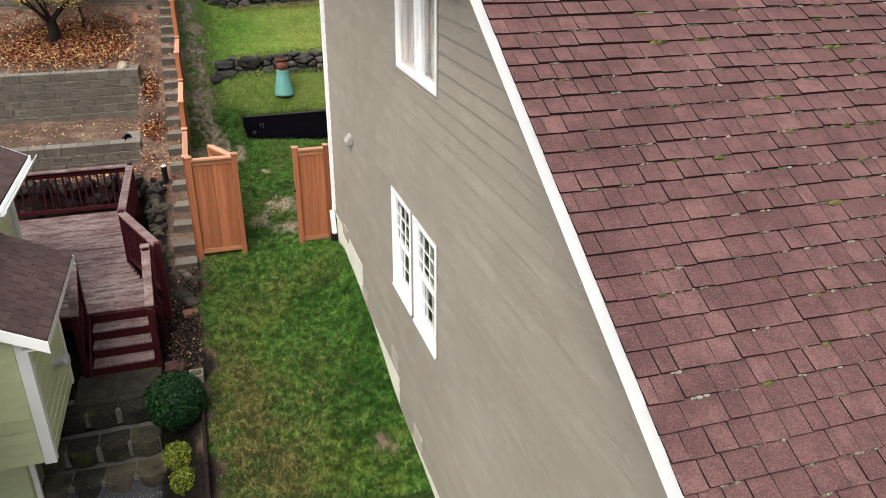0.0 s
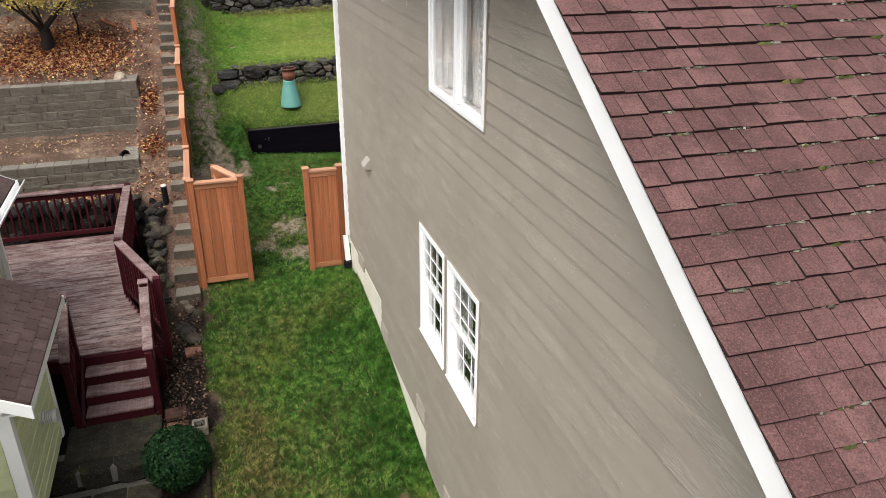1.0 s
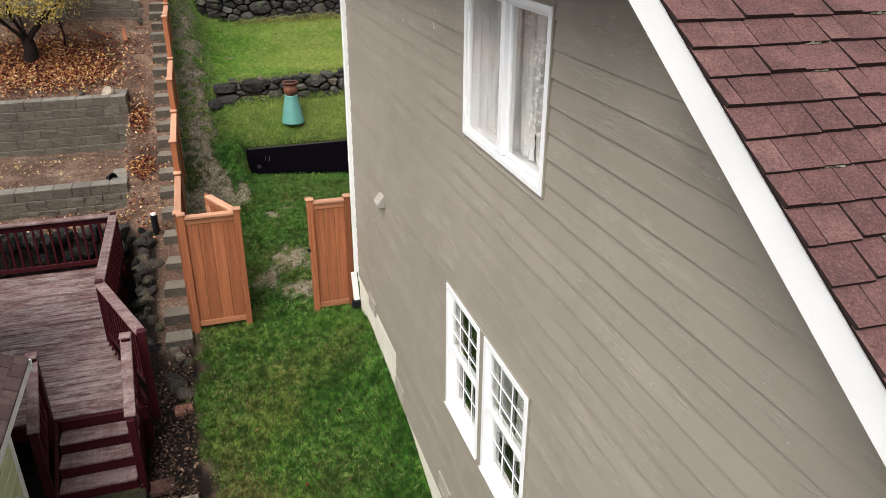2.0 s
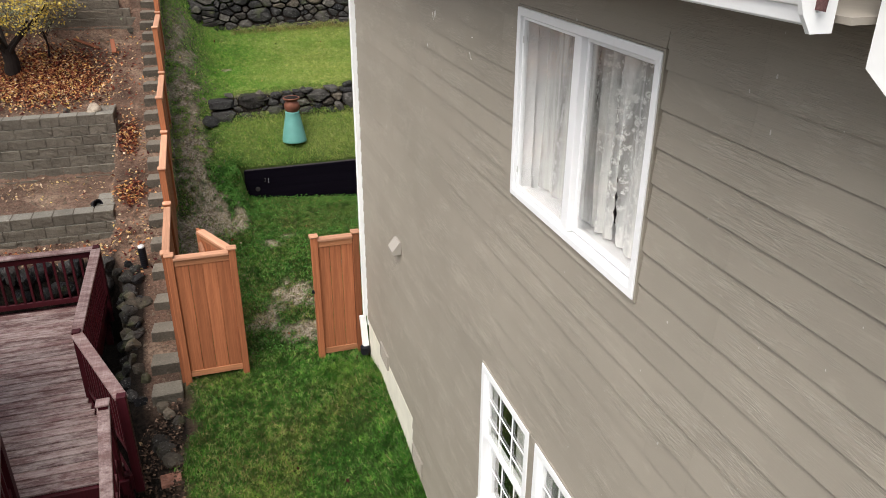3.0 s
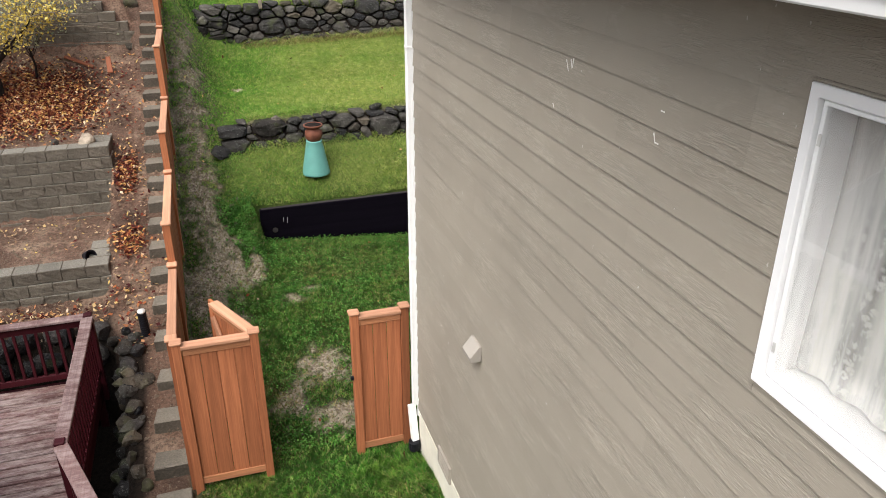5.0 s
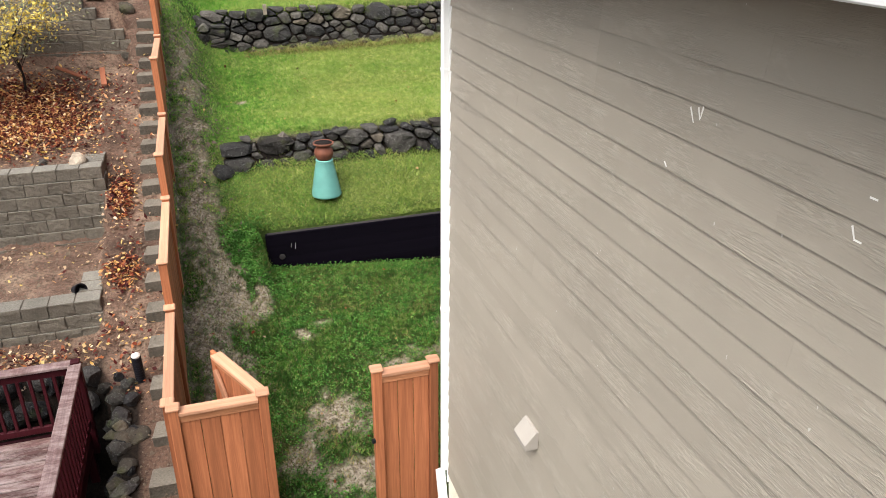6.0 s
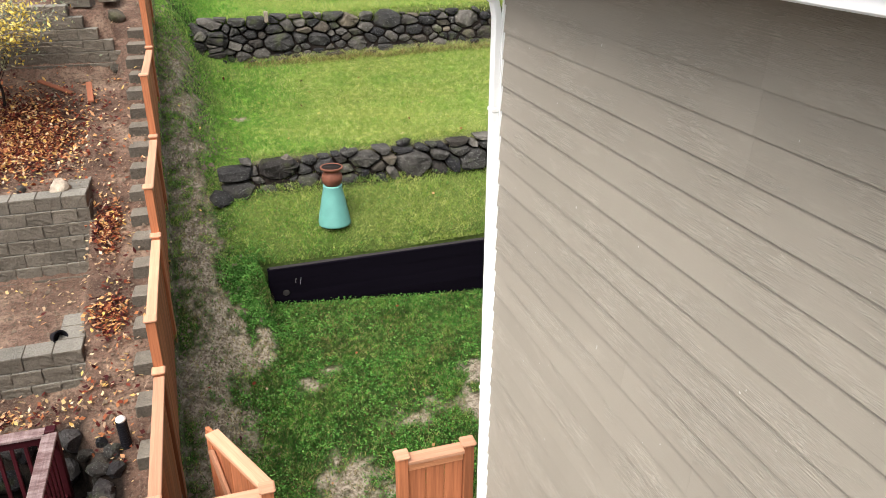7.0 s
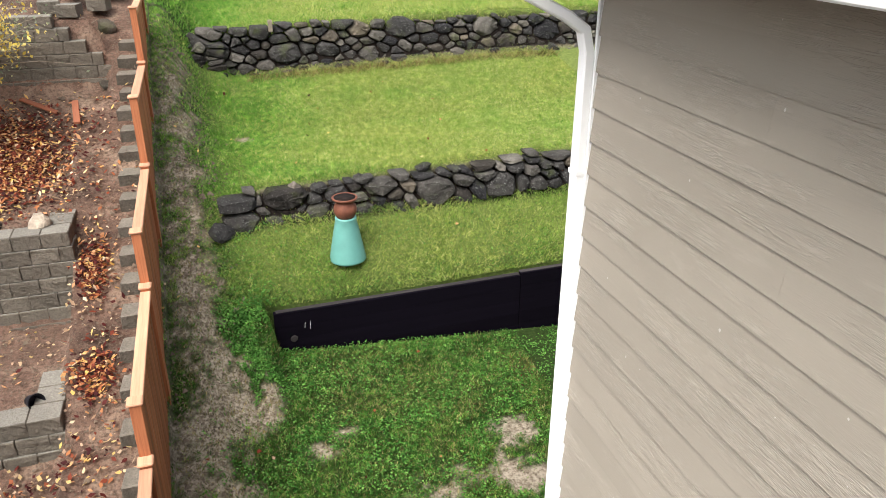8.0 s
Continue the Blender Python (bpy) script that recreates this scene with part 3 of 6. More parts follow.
def wall_backing():
    """One solid wall with the two openings through it and the sloping end under the rake."""
    x0, x1 = WX + 0.012, WX + 0.16
    ys = [FRONT, 5.5, UP[0], LOW[0], UP[1], LOW[1], BACK]
    zs = [-1.2, LOW[2], LOW[3], UP[2], UP[3], EAVE]
    bm = bmesh.new()
    vert = {}

    def at(x, i, j):
        if (x, i, j) not in vert:
            z = zs[j] if i else -1.2 + (zs[j] + 1.2) * (roof_z(FRONT) + 1.0) / (EAVE + 1.2)
            vert[x, i, j] = bm.verts.new((x, ys[i], z))
        return vert[x, i, j]

    def solid(i, j):
        if not (0 <= i < len(ys) - 1 and 0 <= j < len(zs) - 1):
            return False
        y, z = (ys[i] + ys[i + 1]) / 2, (zs[j] + zs[j + 1]) / 2
        return i == 0 or not any(a < y < b and c < z < d for a, b, c, d in (LOW, UP))
    for i in range(len(ys) - 1):
        for j in range(len(zs) - 1):
            if not solid(i, j):
                continue
            for x in (x0, x1):
                bm.faces.new((at(x, i, j), at(x, i + 1, j), at(x, i + 1, j + 1), at(x, i, j + 1)))
            for di, dj, p, q in ((-1, 0, (i, j), (i, j + 1)), (1, 0, (i + 1, j), (i + 1, j + 1)), (0, -1, (i, j), (i + 1, j)), (0, 1, (i, j + 1), (i + 1, j + 1))):
                if not solid(i + di, j + dj):
                    bm.faces.new((at(x0, *p), at(x0, *q), at(x1, *q), at(x1, *p)))
    bmesh.ops.recalc_face_normals(bm, faces=bm.faces)
    return bm


side_wall = part("wall", wall_backing(), M_SIDING, house)
part("wall", box((WX + 0.16, BACK - 0.16, -1.2), (10.0, BACK, EAVE)), M_SIDING, house, "rear wall")
part("wall", box((WX + 0.16, FRONT, -1.2), (10.0, FRONT + 0.16, 2.3)), M_SIDING, house, "front wall")
part("wall", box((9.84, FRONT + 0.16, -1.2), (10.0, BACK - 0.16, 2.3)), M_SIDING, house, "far side wall")
part("wall", box((9.84, FRONT + 5.3, 2.3), (10.0, BACK - 0.16, EAVE)), M_SIDING, house)
# room surfaces coloured near-black to stand for the unlit indoors
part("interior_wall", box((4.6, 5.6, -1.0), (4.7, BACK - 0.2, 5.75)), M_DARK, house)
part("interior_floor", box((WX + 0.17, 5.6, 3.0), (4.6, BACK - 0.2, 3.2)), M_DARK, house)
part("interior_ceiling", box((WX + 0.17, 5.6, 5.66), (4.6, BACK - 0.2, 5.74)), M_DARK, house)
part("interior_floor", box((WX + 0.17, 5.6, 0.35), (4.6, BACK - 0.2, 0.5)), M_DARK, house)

# foundation that steps with the ground, and the siding's lower edge
STEPS = [(10.87, BACK, 0.66), (8.55, 10.87, 0.10), (6.2, 8.55, -0.42), (FRONT, 6.2, -0.75)]
for y0, y1, zb in STEPS:
    part("foundation", box((WX - 0.005, y0, -1.3), (WX + 0.012, y1, zb), 0.0), M_FOUND, house, "cream painted concrete foundation")


def lap_board(a, b, z0, zt, trim_y):
    """One piece of lap board from a to b, its lower edge proud; the near end follows trim_y(z)."""
    xo, xi, xb = WX - 0.0155, WX - 0.001, WX + 0.011
    a0, a1 = max(a, trim_y(z0)), max(a, trim_y(zt))
    if b - a1 < 0.05:
        return
    b -= 0.0006
    v = [(xo, a0, z0), (xo, b, z0), (xi, b, zt), (xi, a1, zt), (xb, a0, z0), (xb, b, z0), (xb, b, zt), (xb, a1, zt)]
    bm = bmesh.new()
    vs = [bm.verts.new((x, y - a1, z - z0)) for x, y, z in v]
    for f in ((0, 1, 2, 3), (4, 7, 6, 5), (0, 4, 5, 1), (3, 2, 6, 7), (0, 3, 7, 4), (1, 5, 6, 2)):
        bm.faces.new([vs[i] for i in f])
    bmesh.ops.recalc_face_normals(bm, faces=bm.faces)
    part("siding_board", bm, M_SIDING, side_wall, "", Matrix.Translation((0, a1, z0)))


def siding():
    """Each lap board, butted at staggered joints, cut round the windows, the steps and the rake."""
    lap = 0.1645
    for k in range(40):
        z0 = 5.646 - lap * k
        z1 = z0 + lap
        if z1 < -0.85:
            break

        def rake(z, top=z1):
            return 5.45 if top > 5.75 else 3.64 + (z + 0.17 - 4.72) / 0.66
        spans = [(FRONT, BACK, z0, min(z1 + 0.01, EAVE))]
        for a, b, c, d in (LOW, UP):
            cut = []
            for p, q, lo, hi in spans:
                if hi <= c or lo >= d:
                    cut.append((p, q, lo, hi))
                    continue
                cut += [(p, a, lo, hi), (b, q, lo, hi)]
                if c - lo > 0.012:
                    cut.append((a, b, lo, c))
                if hi - d > 0.02:
                    cut.append((a, b, d, hi))
            spans = cut
        joints = sorted((k * 2.37 + j * 7.3) % 14.6 for j in range(2))
        for p, q, lo, hi in spans:
            for y0, y1, zb in STEPS:
                if zb - lo > 0.06:
                    continue
                p1, q1 = max(p, y0), min(q, y1)
                if q1 - p1 < 0.02:
                    continue
                cuts = [p1] + [j for j in joints if p1 + 0.3 < j < q1 - 0.3] + [q1]
                for a, b in zip(cuts, cuts[1:]):
                    lap_board(a, b, lo, hi, rake)


# roof: front slope that runs down past the eave, and the hipped main roof
def slab_between(pts, thick):
    """A roof slab: a planar polygon with a thickness below."""
    bm = bmesh.new()
    a = [bm.verts.new(p) for p in pts]
    b = [bm.verts.new((p[0], p[1], p[2] - thick)) for p in pts]
    n = len(pts)
    bm.faces.new(a)
    bm.faces.new(b[::-1])
    for i in range(n):
        bm.faces.new((a[i], b[i], b[(i + 1) % n], a[(i + 1) % n]))
    bmesh.ops.recalc_face_normals(bm, faces=bm.faces)
    return bm


RX = 1.86
HIPY = 5.52
rise = 3.9
ridge_z = roof_z(HIPY) + 0.66 * rise
front_slope = part("roof", slab_between([(RX, -0.25, roof_z(-0.25)), (10.3, -0.25, roof_z(-0.25)), (10.3, HIPY, roof_z(HIPY)), (10.3 - rise, HIPY + rise, ridge_z), (RX + rise, HIPY + rise, ridge_z), (RX, HIPY, roof_z(HIPY))], 0.05), M_FELT, house, "front roof slope of red-brown shingles")
ze = roof_z(HIPY)
part("roof", slab_between([(1.72, HIPY, ze - 0.03), (RX + rise, HIPY + rise, ridge_z - 0.02), (RX + rise, 9.6, ridge_z - 0.02), (1.72, 13.6, ze - 0.03)], 0.05), M_ROOF, house, "side roof slope")
part("roof", slab_between([(1.72, 13.6, ze - 0.03), (RX + rise, 9.6, ridge_z - 0.02), (10.3 - rise, 9.6, ridge_z - 0.02), (10.3, 13.6, ze - 0.03)], 0.05), M_ROOF, house, "rear roof slope")
part("roof", slab_between([(10.3, 13.6, ze - 0.03), (10.3 - rise, 9.6, ridge_z - 0.02), (10.3 - rise, HIPY + rise, ridge_z - 0.02), (10.3, HIPY, ze - 0.03)], 0.05), M_ROOF, house, "far roof slope")
# rake board with a plumb cut, and its soffit
part("rake_board", prism([(-0.25, roof_z(-0.25) - 0.195), (-0.25, roof_z(-0.25) - 0.035), (5.50, roof_z(5.50) - 0.035), (5.50, roof_z(5.50) - 0.20)], "x", RX - 0.005, RX + 0.022), M_WHITE, house, "white painted rake board")
part("rake_soffit", prism([(-0.25, roof_z(-0.25) - 0.18), (-0.25, roof_z(-0.25) - 0.16), (5.5, roof_z(5.5) - 0.16), (5.5, roof_z(5.5) - 0.18)], "x", RX + 0.023, WX), M_WHITE, house)
# unseen soffit, its dark colour chosen to deepen the shade below the eave
part("soffit", box((1.80, 5.52, EAVE + 0.002), (WX + 0.16, 13.55, EAVE + 0.02)), M_TAUPE, house, "taupe soffit under the eave")
part("fascia", box((1.785, 5.62, EAVE - 0.002), (1.80, 13.58, EAVE + 0.16)), M_WHITE, house)
part("fascia", box((1.80, 13.56, EAVE - 0.01), (10.2, 13.58, EAVE + 0.16)), M_WHITE, house)

GUT = [(1.784, 5.965), (1.784, 5.842), (1.722, 5.842), (1.716, 5.848), (1.712, 5.884), (1.700, 5.890), (1.698, 5.898), (1.690, 5.935), (1.668, 5.948), (1.666, 5.962), (1.678, 5.962), (1.684, 5.95), (1.70, 5.94), (1.708, 5.90), (1.722, 5.89), (1.728, 5.852), (1.775, 5.852), (1.775, 5.965)]
gutter = part("gutter", prism(GUT, "y", 5.57, 13.50), M_WHITE, house, "white metal gutter")
part("end_cap", prism([(1.784, 5.955), (1.784, 5.825), (1.72, 5.825), (1.69, 5.87), (1.664, 5.94), (1.664, 5.955)], "y", 5.555, 5.57), M_WHITE, gutter)


def downspout():
    pts = [(1.74, 13.34, 5.835), (1.74, 13.34, 5.74), (1.80, 13.33, 5.68), (2.03, 13.28, 5.56), (2.11, 13.265, 5.50), (2.128, 13.25, 5.40), (2.128, 13.25, 0.75)]
    sp = part("downspout", bmesh.new(), M_WHITE, house, "white square downspout")
    bm = bmesh.new()
    rings = []
    for i, p in enumerate(pts):
        d = (Vector(pts[min(i + 1, len(pts) - 1)]) - Vector(pts[max(i - 1, 0)])).normalized()
        v = Vector((0, 1, 0))
        u = v.cross(d).normalized()
        w, h = 0.027, 0.036
        rings.append([bm.verts.new(Vector(p) + u * a * w + v * b * h) for a, b in ((1, 0.7), (0.7, 1), (-0.7, 1), (-1, 0.7), (-1, -0.7), (-0.7, -1), (0.7, -1), (1, -0.7))])
    for p, q in zip(rings, rings[1:]):
        for k in range(8):
            bm.faces.new((p[k], p[(k + 1) % 8], q[(k + 1) % 8], q[k]))
    bmesh.ops.recalc_face_normals(bm, faces=bm.faces)
    sp.data = mesh_of(bm, "downspout", M_WHITE)
    part("bracket", box((2.098, 13.21, 4.81), (2.158, 13.289, 4.835), 0.002), M_WHITE, sp)
    part("bracket", box((2.098, 13.21, 2.61), (2.158, 13.289, 2.635), 0.002), M_WHITE, sp)
    part("outlet", bar((2.09, 13.25, 0.74), (2.105, 13.16, 0.24), 0.08, 0.07), M_WHITE, sp, "white leader at the ground")
    part("drain_inlet", lathe([(0.06, 0.0), (0.07, 0.02), (0.07, 0.12), (0.05, 0.13)], 16), M_BLACKPL, sp, "black drain inlet", Matrix.Translation((2.09, 13.15, 0.17)))


downspout()
part("corner_trim", box((WX - 0.02, BACK, 0.6), (WX + 0.07, BACK + 0.02, EAVE)), M_WHITE, house, "white corner trim")


# windows
def frame_ring(bm, x0, x1, y0, y1, z0, z1, w, bevel=0.004):
    o = ((y0, z0), (y1, z0), (y1, z1), (y0, z1))
    i = ((y0 + w, z0 + w), (y1 - w, z0 + w), (y1 - w, z1 - w), (y0 + w, z1 - w))
    v = [[bm.verts.new((x, *p)) for p in ring] for x in (x0, x1) for ring in (o, i)]
    for k in range(4):
        n = (k + 1) % 4
        for a, b in ((0, 1), (1, 3), (3, 2), (2, 0)):
            bm.faces.new((v[a][k], v[a][n], v[b][n], v[b][k]))
    bmesh.ops.recalc_face_normals(bm, faces=bm.faces)
    bmesh.ops.bevel(bm, geom=bm.edges[:], offset=bevel, segments=1, affect="EDGES")
    return bm


def pane_of(x, y0, y1, z0, z1, parent):
    ob = part("pane", box((x, y0, z0), (x + 0.004, y1, z1)), M_GLASS, parent, "clear window glass")
    ob.visible_shadow = False
    return ob


def curtain(y0, y1, z0, z1, x, parent, scallop=None, folds=9.0, amp=0.022, cloth=None):
    """A net curtain in folds; one edge may be scalloped."""
    bm = bmesh.new()
    nu, nv = 90, 110
    rows = []
    for j in range(nv + 1):
        v = j / nv
        z = z0 + (z1 - z0) * v
        row = []
        for i in range(nu + 1):
            u = i / nu
            a, b = y0, y1
            wob = 0.02 * math.sin(v * 4)
            gap = -0.004 + 0.034 * max(0.0, 1 - v * 1.05) ** 0.6
            if scallop == "hi":
                b = y1 + wob - gap + 0.017 * abs(math.sin(v * 40)) - 0.006
            if scallop == "lo":
                a = y0 + wob + gap - 0.017 * abs(math.sin(v * 40 + 0.5)) + 0.006
            y = a + (b - a) * u
            row.append(bm.verts.new((x + amp * math.sin(u * folds * 2 * math.pi + 1.3 * math.sin(v * 2.1)) * (0.5 + 0.5 * u), y, z)))
        rows.append(row)
    for p, q in zip(rows, rows[1:]):
        for i in range(nu):
            bm.faces.new((p[i], p[i + 1], q[i + 1], q[i]))
    return part("curtain", bm, cloth or M_LACE, parent, "white lace curtain", IDENT, True)


def slider_window():
    y0, y1, z0, z1 = UP
    win = part("window", frame_ring(bmesh.new(), WX - 0.032, WX + 0.10, y0, y1, z0, z1, 0.045), M_VINYL, house, "white vinyl sliding window with lace curtains")
    part("trim_channel", frame_ring(bmesh.new(), WX - 0.026, WX + 0.002, y0 - 0.014, y1 + 0.014, z0 - 0.014, z1 + 0.014, 0.013), M_SIDING, win, "taupe siding channel round the frame")
    ym = (y0 + y1) / 2
    part("mullion", box((WX - 0.02, ym - 0.034, z0 + 0.05), (WX + 0.03, ym + 0.034, z1 - 0.05), 0.004), M_VINYL, win)
    s = part("sash", frame_ring(bmesh.new(), WX - 0.014, WX + 0.014, ym + 0.035, y1 - 0.05, z0 + 0.05, z1 - 0.05, 0.018), M_VINYL, win)
    part("sash", frame_ring(bmesh.new(), WX + 0.015, WX + 0.041, y0 + 0.055, ym - 0.035, z0 + 0.055, z1 - 0.055, 0.022), M_VINYL, win)
    pane_of(WX - 0.002, ym + 0.052, y1 - 0.067, z0 + 0.067, z1 - 0.067, win)
    pane_of(WX + 0.027, y0 + 0.076, ym - 0.056, z0 + 0.076, z1 - 0.076, win)
    part("screen_clip", box((WX - 0.018, y1 - 0.075, z1 - 0.20), (WX - 0.0145, y1 - 0.062, z1 - 0.16)), M_GALV, win)
    part("screen_clip", box((WX - 0.018, y1 - 0.075, z0 + 0.16), (WX - 0.0145, y1 - 0.062, z0 + 0.20)), M_GALV, win)
    part("sill", box((WX + 0.10, y0 - 0.02, z0 - 0.01), (WX + 0.34, y1 + 0.02, z0 + 0.02), 0.004), M_VINYL, win)
    part("jamb", box((WX + 0.10, y1 - 0.02, z0 + 0.02), (WX + 0.34, y1, z1)), M_VINYL, win)
    curtain(y0 - 0.05, y0 + 0.53, z0 + 0.034, z1 + 0.05, WX + 0.17, win, "hi", 3.5)
    curtain(y0 + 0.53, ym + 0.02, z0 + 0.034, z1 + 0.05, WX + 0.17, win, "lo", 2.5)
    curtain(ym + 0.02, y1 + 0.0, z0 + 0.034, z1 + 0.05, WX + 0.17, win, None, 4.0, 0.016, M_SHEER)


def hung_window(y0, y1):
    z0, z1 = LOW[2], LOW[3]
    win = part("window", frame_ring(bmesh.new(), WX - 0.032, WX + 0.10, y0, y1, z0, z1, 0.06), M_VINYL, house, "white double-hung window with grilles")
    part("trim_channel", frame_ring(bmesh.new(), WX - 0.026, WX + 0.002, y0 - 0.012, y1 + 0.012, z0 - 0.012, z1 + 0.012, 0.011, 0.002), M_SIDING, win, "taupe siding channel round the frame")
    zm = (z0 + z1) / 2
    for (a, b, xs, rows) in ((zm, z1 - 0.06, WX - 0.008, 3), (z0 + 0.06, zm + 0.03, WX + 0.032, 2)):
        sash = part("sash", frame_ring(bmesh.new(), xs, xs + 0.035, y0 + 0.06, y1 - 0.06, a, b, 0.04), M_VINYL, win)
        pane_of(xs + 0.016, y0 + 0.098, y1 - 0.098, a + 0.038, b - 0.038, win)
        ya, yb, za, zb = y0 + 0.10, y1 - 0.10, a + 0.04, b - 0.04
        for i in (1, 2):
            y = ya + (yb - ya) * i / 3
            part("grille_bar", board((0.008, 0.016, zb - za), M_VINYL, 0.002), None, win, "", Matrix.Translation((xs + 0.008, y, (za + zb) / 2)))
        for i in range(1, rows):
            z = za + (zb - za) * i / rows
            part("grille_bar", board((0.007, yb - ya, 0.016), M_VINYL, 0.002), None, win, "", Matrix.Translation((xs + 0.007, (ya + yb) / 2, z)))
    part("sill", box((WX - 0.045, y0, z0 - 0.012), (WX - 0.0325, y1, z0 + 0.012), 0.004), M_VINYL, win)
    curtain(y0 + 0.02, y0 + 0.30, z0 + 0.03, z1, WX + 0.30, win, None, 3.0)
    curtain(y1 - 0.35, y1 - 0.02, z0 + 0.03, z1, WX + 0.30, win, None, 3.0)


slider_window()
hung_window(LOW[0], LOW[0] + 0.905)
hung_window(LOW[1] - 0.905, LOW[1])
part("window_filler", box((WX - 0.02, LOW[0] + 0.907, LOW[2]), (WX + 0.1, LOW[1] - 0.907, LOW[3])), M_SIDING, house, "taupe strip between the paired windows")

# lamp on a chest behind the lace curtain
lamp = thing("table_lamp", (2.62, 7.14, 4.30), "cream table lamp standing behind the lace curtain", "lamp")
part("shade", lathe([(0.13, 0.0), (0.135, 0.004), (0.085, 0.17), (0.08, 0.17), (0.125, 0.006)], 24), M_SHADE, lamp, "", Matrix.Translation((2.62, 7.14, 4.47)), True)
part("base", lathe([(0.07, 0.0), (0.075, 0.02), (0.03, 0.05), (0.045, 0.12), (0.015, 0.19), (0.012, 0.30)], 20), M_TERRA, lamp, "", Matrix.Translation((2.62, 7.14, 4.305)), True)
chest = thing("chest_of_drawers", (2.72, 7.2, 3.2), "dark chest of drawers inside the upper room", "chest")
part("body", box((2.52, 6.75, 3.2), (2.92, 7.65, 4.28), 0.01), M_DARK, chest)
part("top", box((2.50, 6.73, 4.281), (2.94, 7.67, 4.302), 0.005), M_DARK, chest)

# pale scratches in the paint
for ya, za, yb, zb in ((10.07, 5.29, 10.03, 5.22), (9.99, 5.31, 10.0, 5.25), (10.19, 5.02, 10.17, 5.0), (9.17, 5.13, 9.15, 5.09), (9.15, 5.09, 9.12, 5.09), (9.13, 5.24, 9.1, 5.24), (10.02, 5.3, 10.0, 5.25)):
    zm = (za + zb) / 2
    xs = WX - 0.0165 + 0.0145 * ((zm - 5.646) % 0.1645) / 0.1645
    part("scratch", bar((xs, ya, za), (xs, yb, zb), 0.003, 0.006, 0.0), M_SCRATCH, side_wall, "pale scratch in the paint")

# vent hood and crawl-space vents
hood = part("vent_hood", prism([(WX - 0.013, 2.61), (WX - 0.105, 2.61), (WX - 0.11, 2.65), (WX - 0.03, 2.75), (WX - 0.013, 2.75)], "y", 11.22, 11.42), M_HOOD, house, "beige dryer vent hood")
for y, z in ((12.2, 0.62), (10.65, 0.16), (8.74, 0.16), (7.6, -0.36)):
    v = part("crawl_vent", frame_ring(bmesh.new(), WX - 0.03, WX - 0.004, y - 0.2, y + 0.2, z - 0.02, z + 0.19, 0.022), M_TAUPE, house, "taupe crawl-space vent")
    for i in range(6):
        part("louvre", board((0.014, 0.36, 0.016), M_TAUPE, 0.002), None, v, "", Matrix.Translation((WX - 0.016, y, z + 0.018 + i * 0.027)))

# ---- cedar fence and gate ----


def fence_panel(name, p, q, z_base_p, z_base_q, z_top, label, group="", post_p=True, post_q=True, cap=0.12, category="fence", boards_step=0.15):
    """A framed panel of upright boards from p to q (plan), level at the top."""
    p, q = Vector((*p, 0)), Vector((*q, 0))
    d = q - p
    n = d.length
    ang = math.atan2(d.y, d.x)
    base = Matrix.Translation((p.x, p.y, 0)) @ Matrix.Rotation(ang, 4, "Z")
    zb = lambda u: z_base_p + (z_base_q - z_base_p) * u / n
    f = thing(name, (p.x, p.y, z_base_p), label, category, group)

    def put(nm, size, at, mat, tag=""):
        return part(nm, board(size, mat), None, f, tag, base @ Matrix.Translation(at))
    for u, yes in ((0.045, post_p), (n - 0.045, post_q)):
        if yes:
            h = z_top + 0.02 - zb(u) + 0.05
            po = put("post", (0.09, 0.09, h), (u, 0, z_top + 0.02 - h / 2), M_CEDAR)
            part("post_cap", board((0.125, 0.125, 0.03), M_CEDAR_CAP, 0.01), None, po, "", base @ Matrix.Translation((u, 0, z_top + 0.036)))
    put("cap_rail", (n - 0.18, cap, 0.036), (n / 2, 0, z_top - 0.02), M_CEDAR_CAP)
    put("top_rail", (n - 0.18, 0.045, 0.09), (n / 2, 0, z_top - 0.085), M_CEDAR_X)
    lowest = max(zb(0.05), zb(n - 0.05)) + 0.06 if abs(z_base_p - z_base_q) < 0.2 else None
    if lowest is not None:
        put("bottom_rail", (n - 0.18, 0.045, 0.09), (n / 2, 0, lowest + 0.03), M_CEDAR_X)
    m = max(2, round((n - 0.18) / boards_step))
    w = (n - 0.18) / m
    rng = random.Random(int(p.x * 50 + p.y * 90 + 7))
    for i in range(m):
        u = 0.09 + w * (i + 0.5)
        b = lowest if lowest is not None else zb(u) + 0.03
        t = z_top - 0.05
        put("fence_board", (w - 0.004, 0.018, round(t - b, 2)), (u, 0.0 + rng.uniform(-0.002, 0.002), (t + b) / 2), M_CEDAR)
    return f


fence_panel("fence_panel", (-0.40, 13.40), (0.47, 13.40), 0.0, 0.06, 1.93, "new orange cedar fence panel beside the gate opening", boards_step=0.17)
fence_panel("fence_panel", (1.46, 13.45), (2.12, 13.45), 0.05, 0.05, 1.93, "narrow cedar fence panel against the house corner", boards_step=0.16)


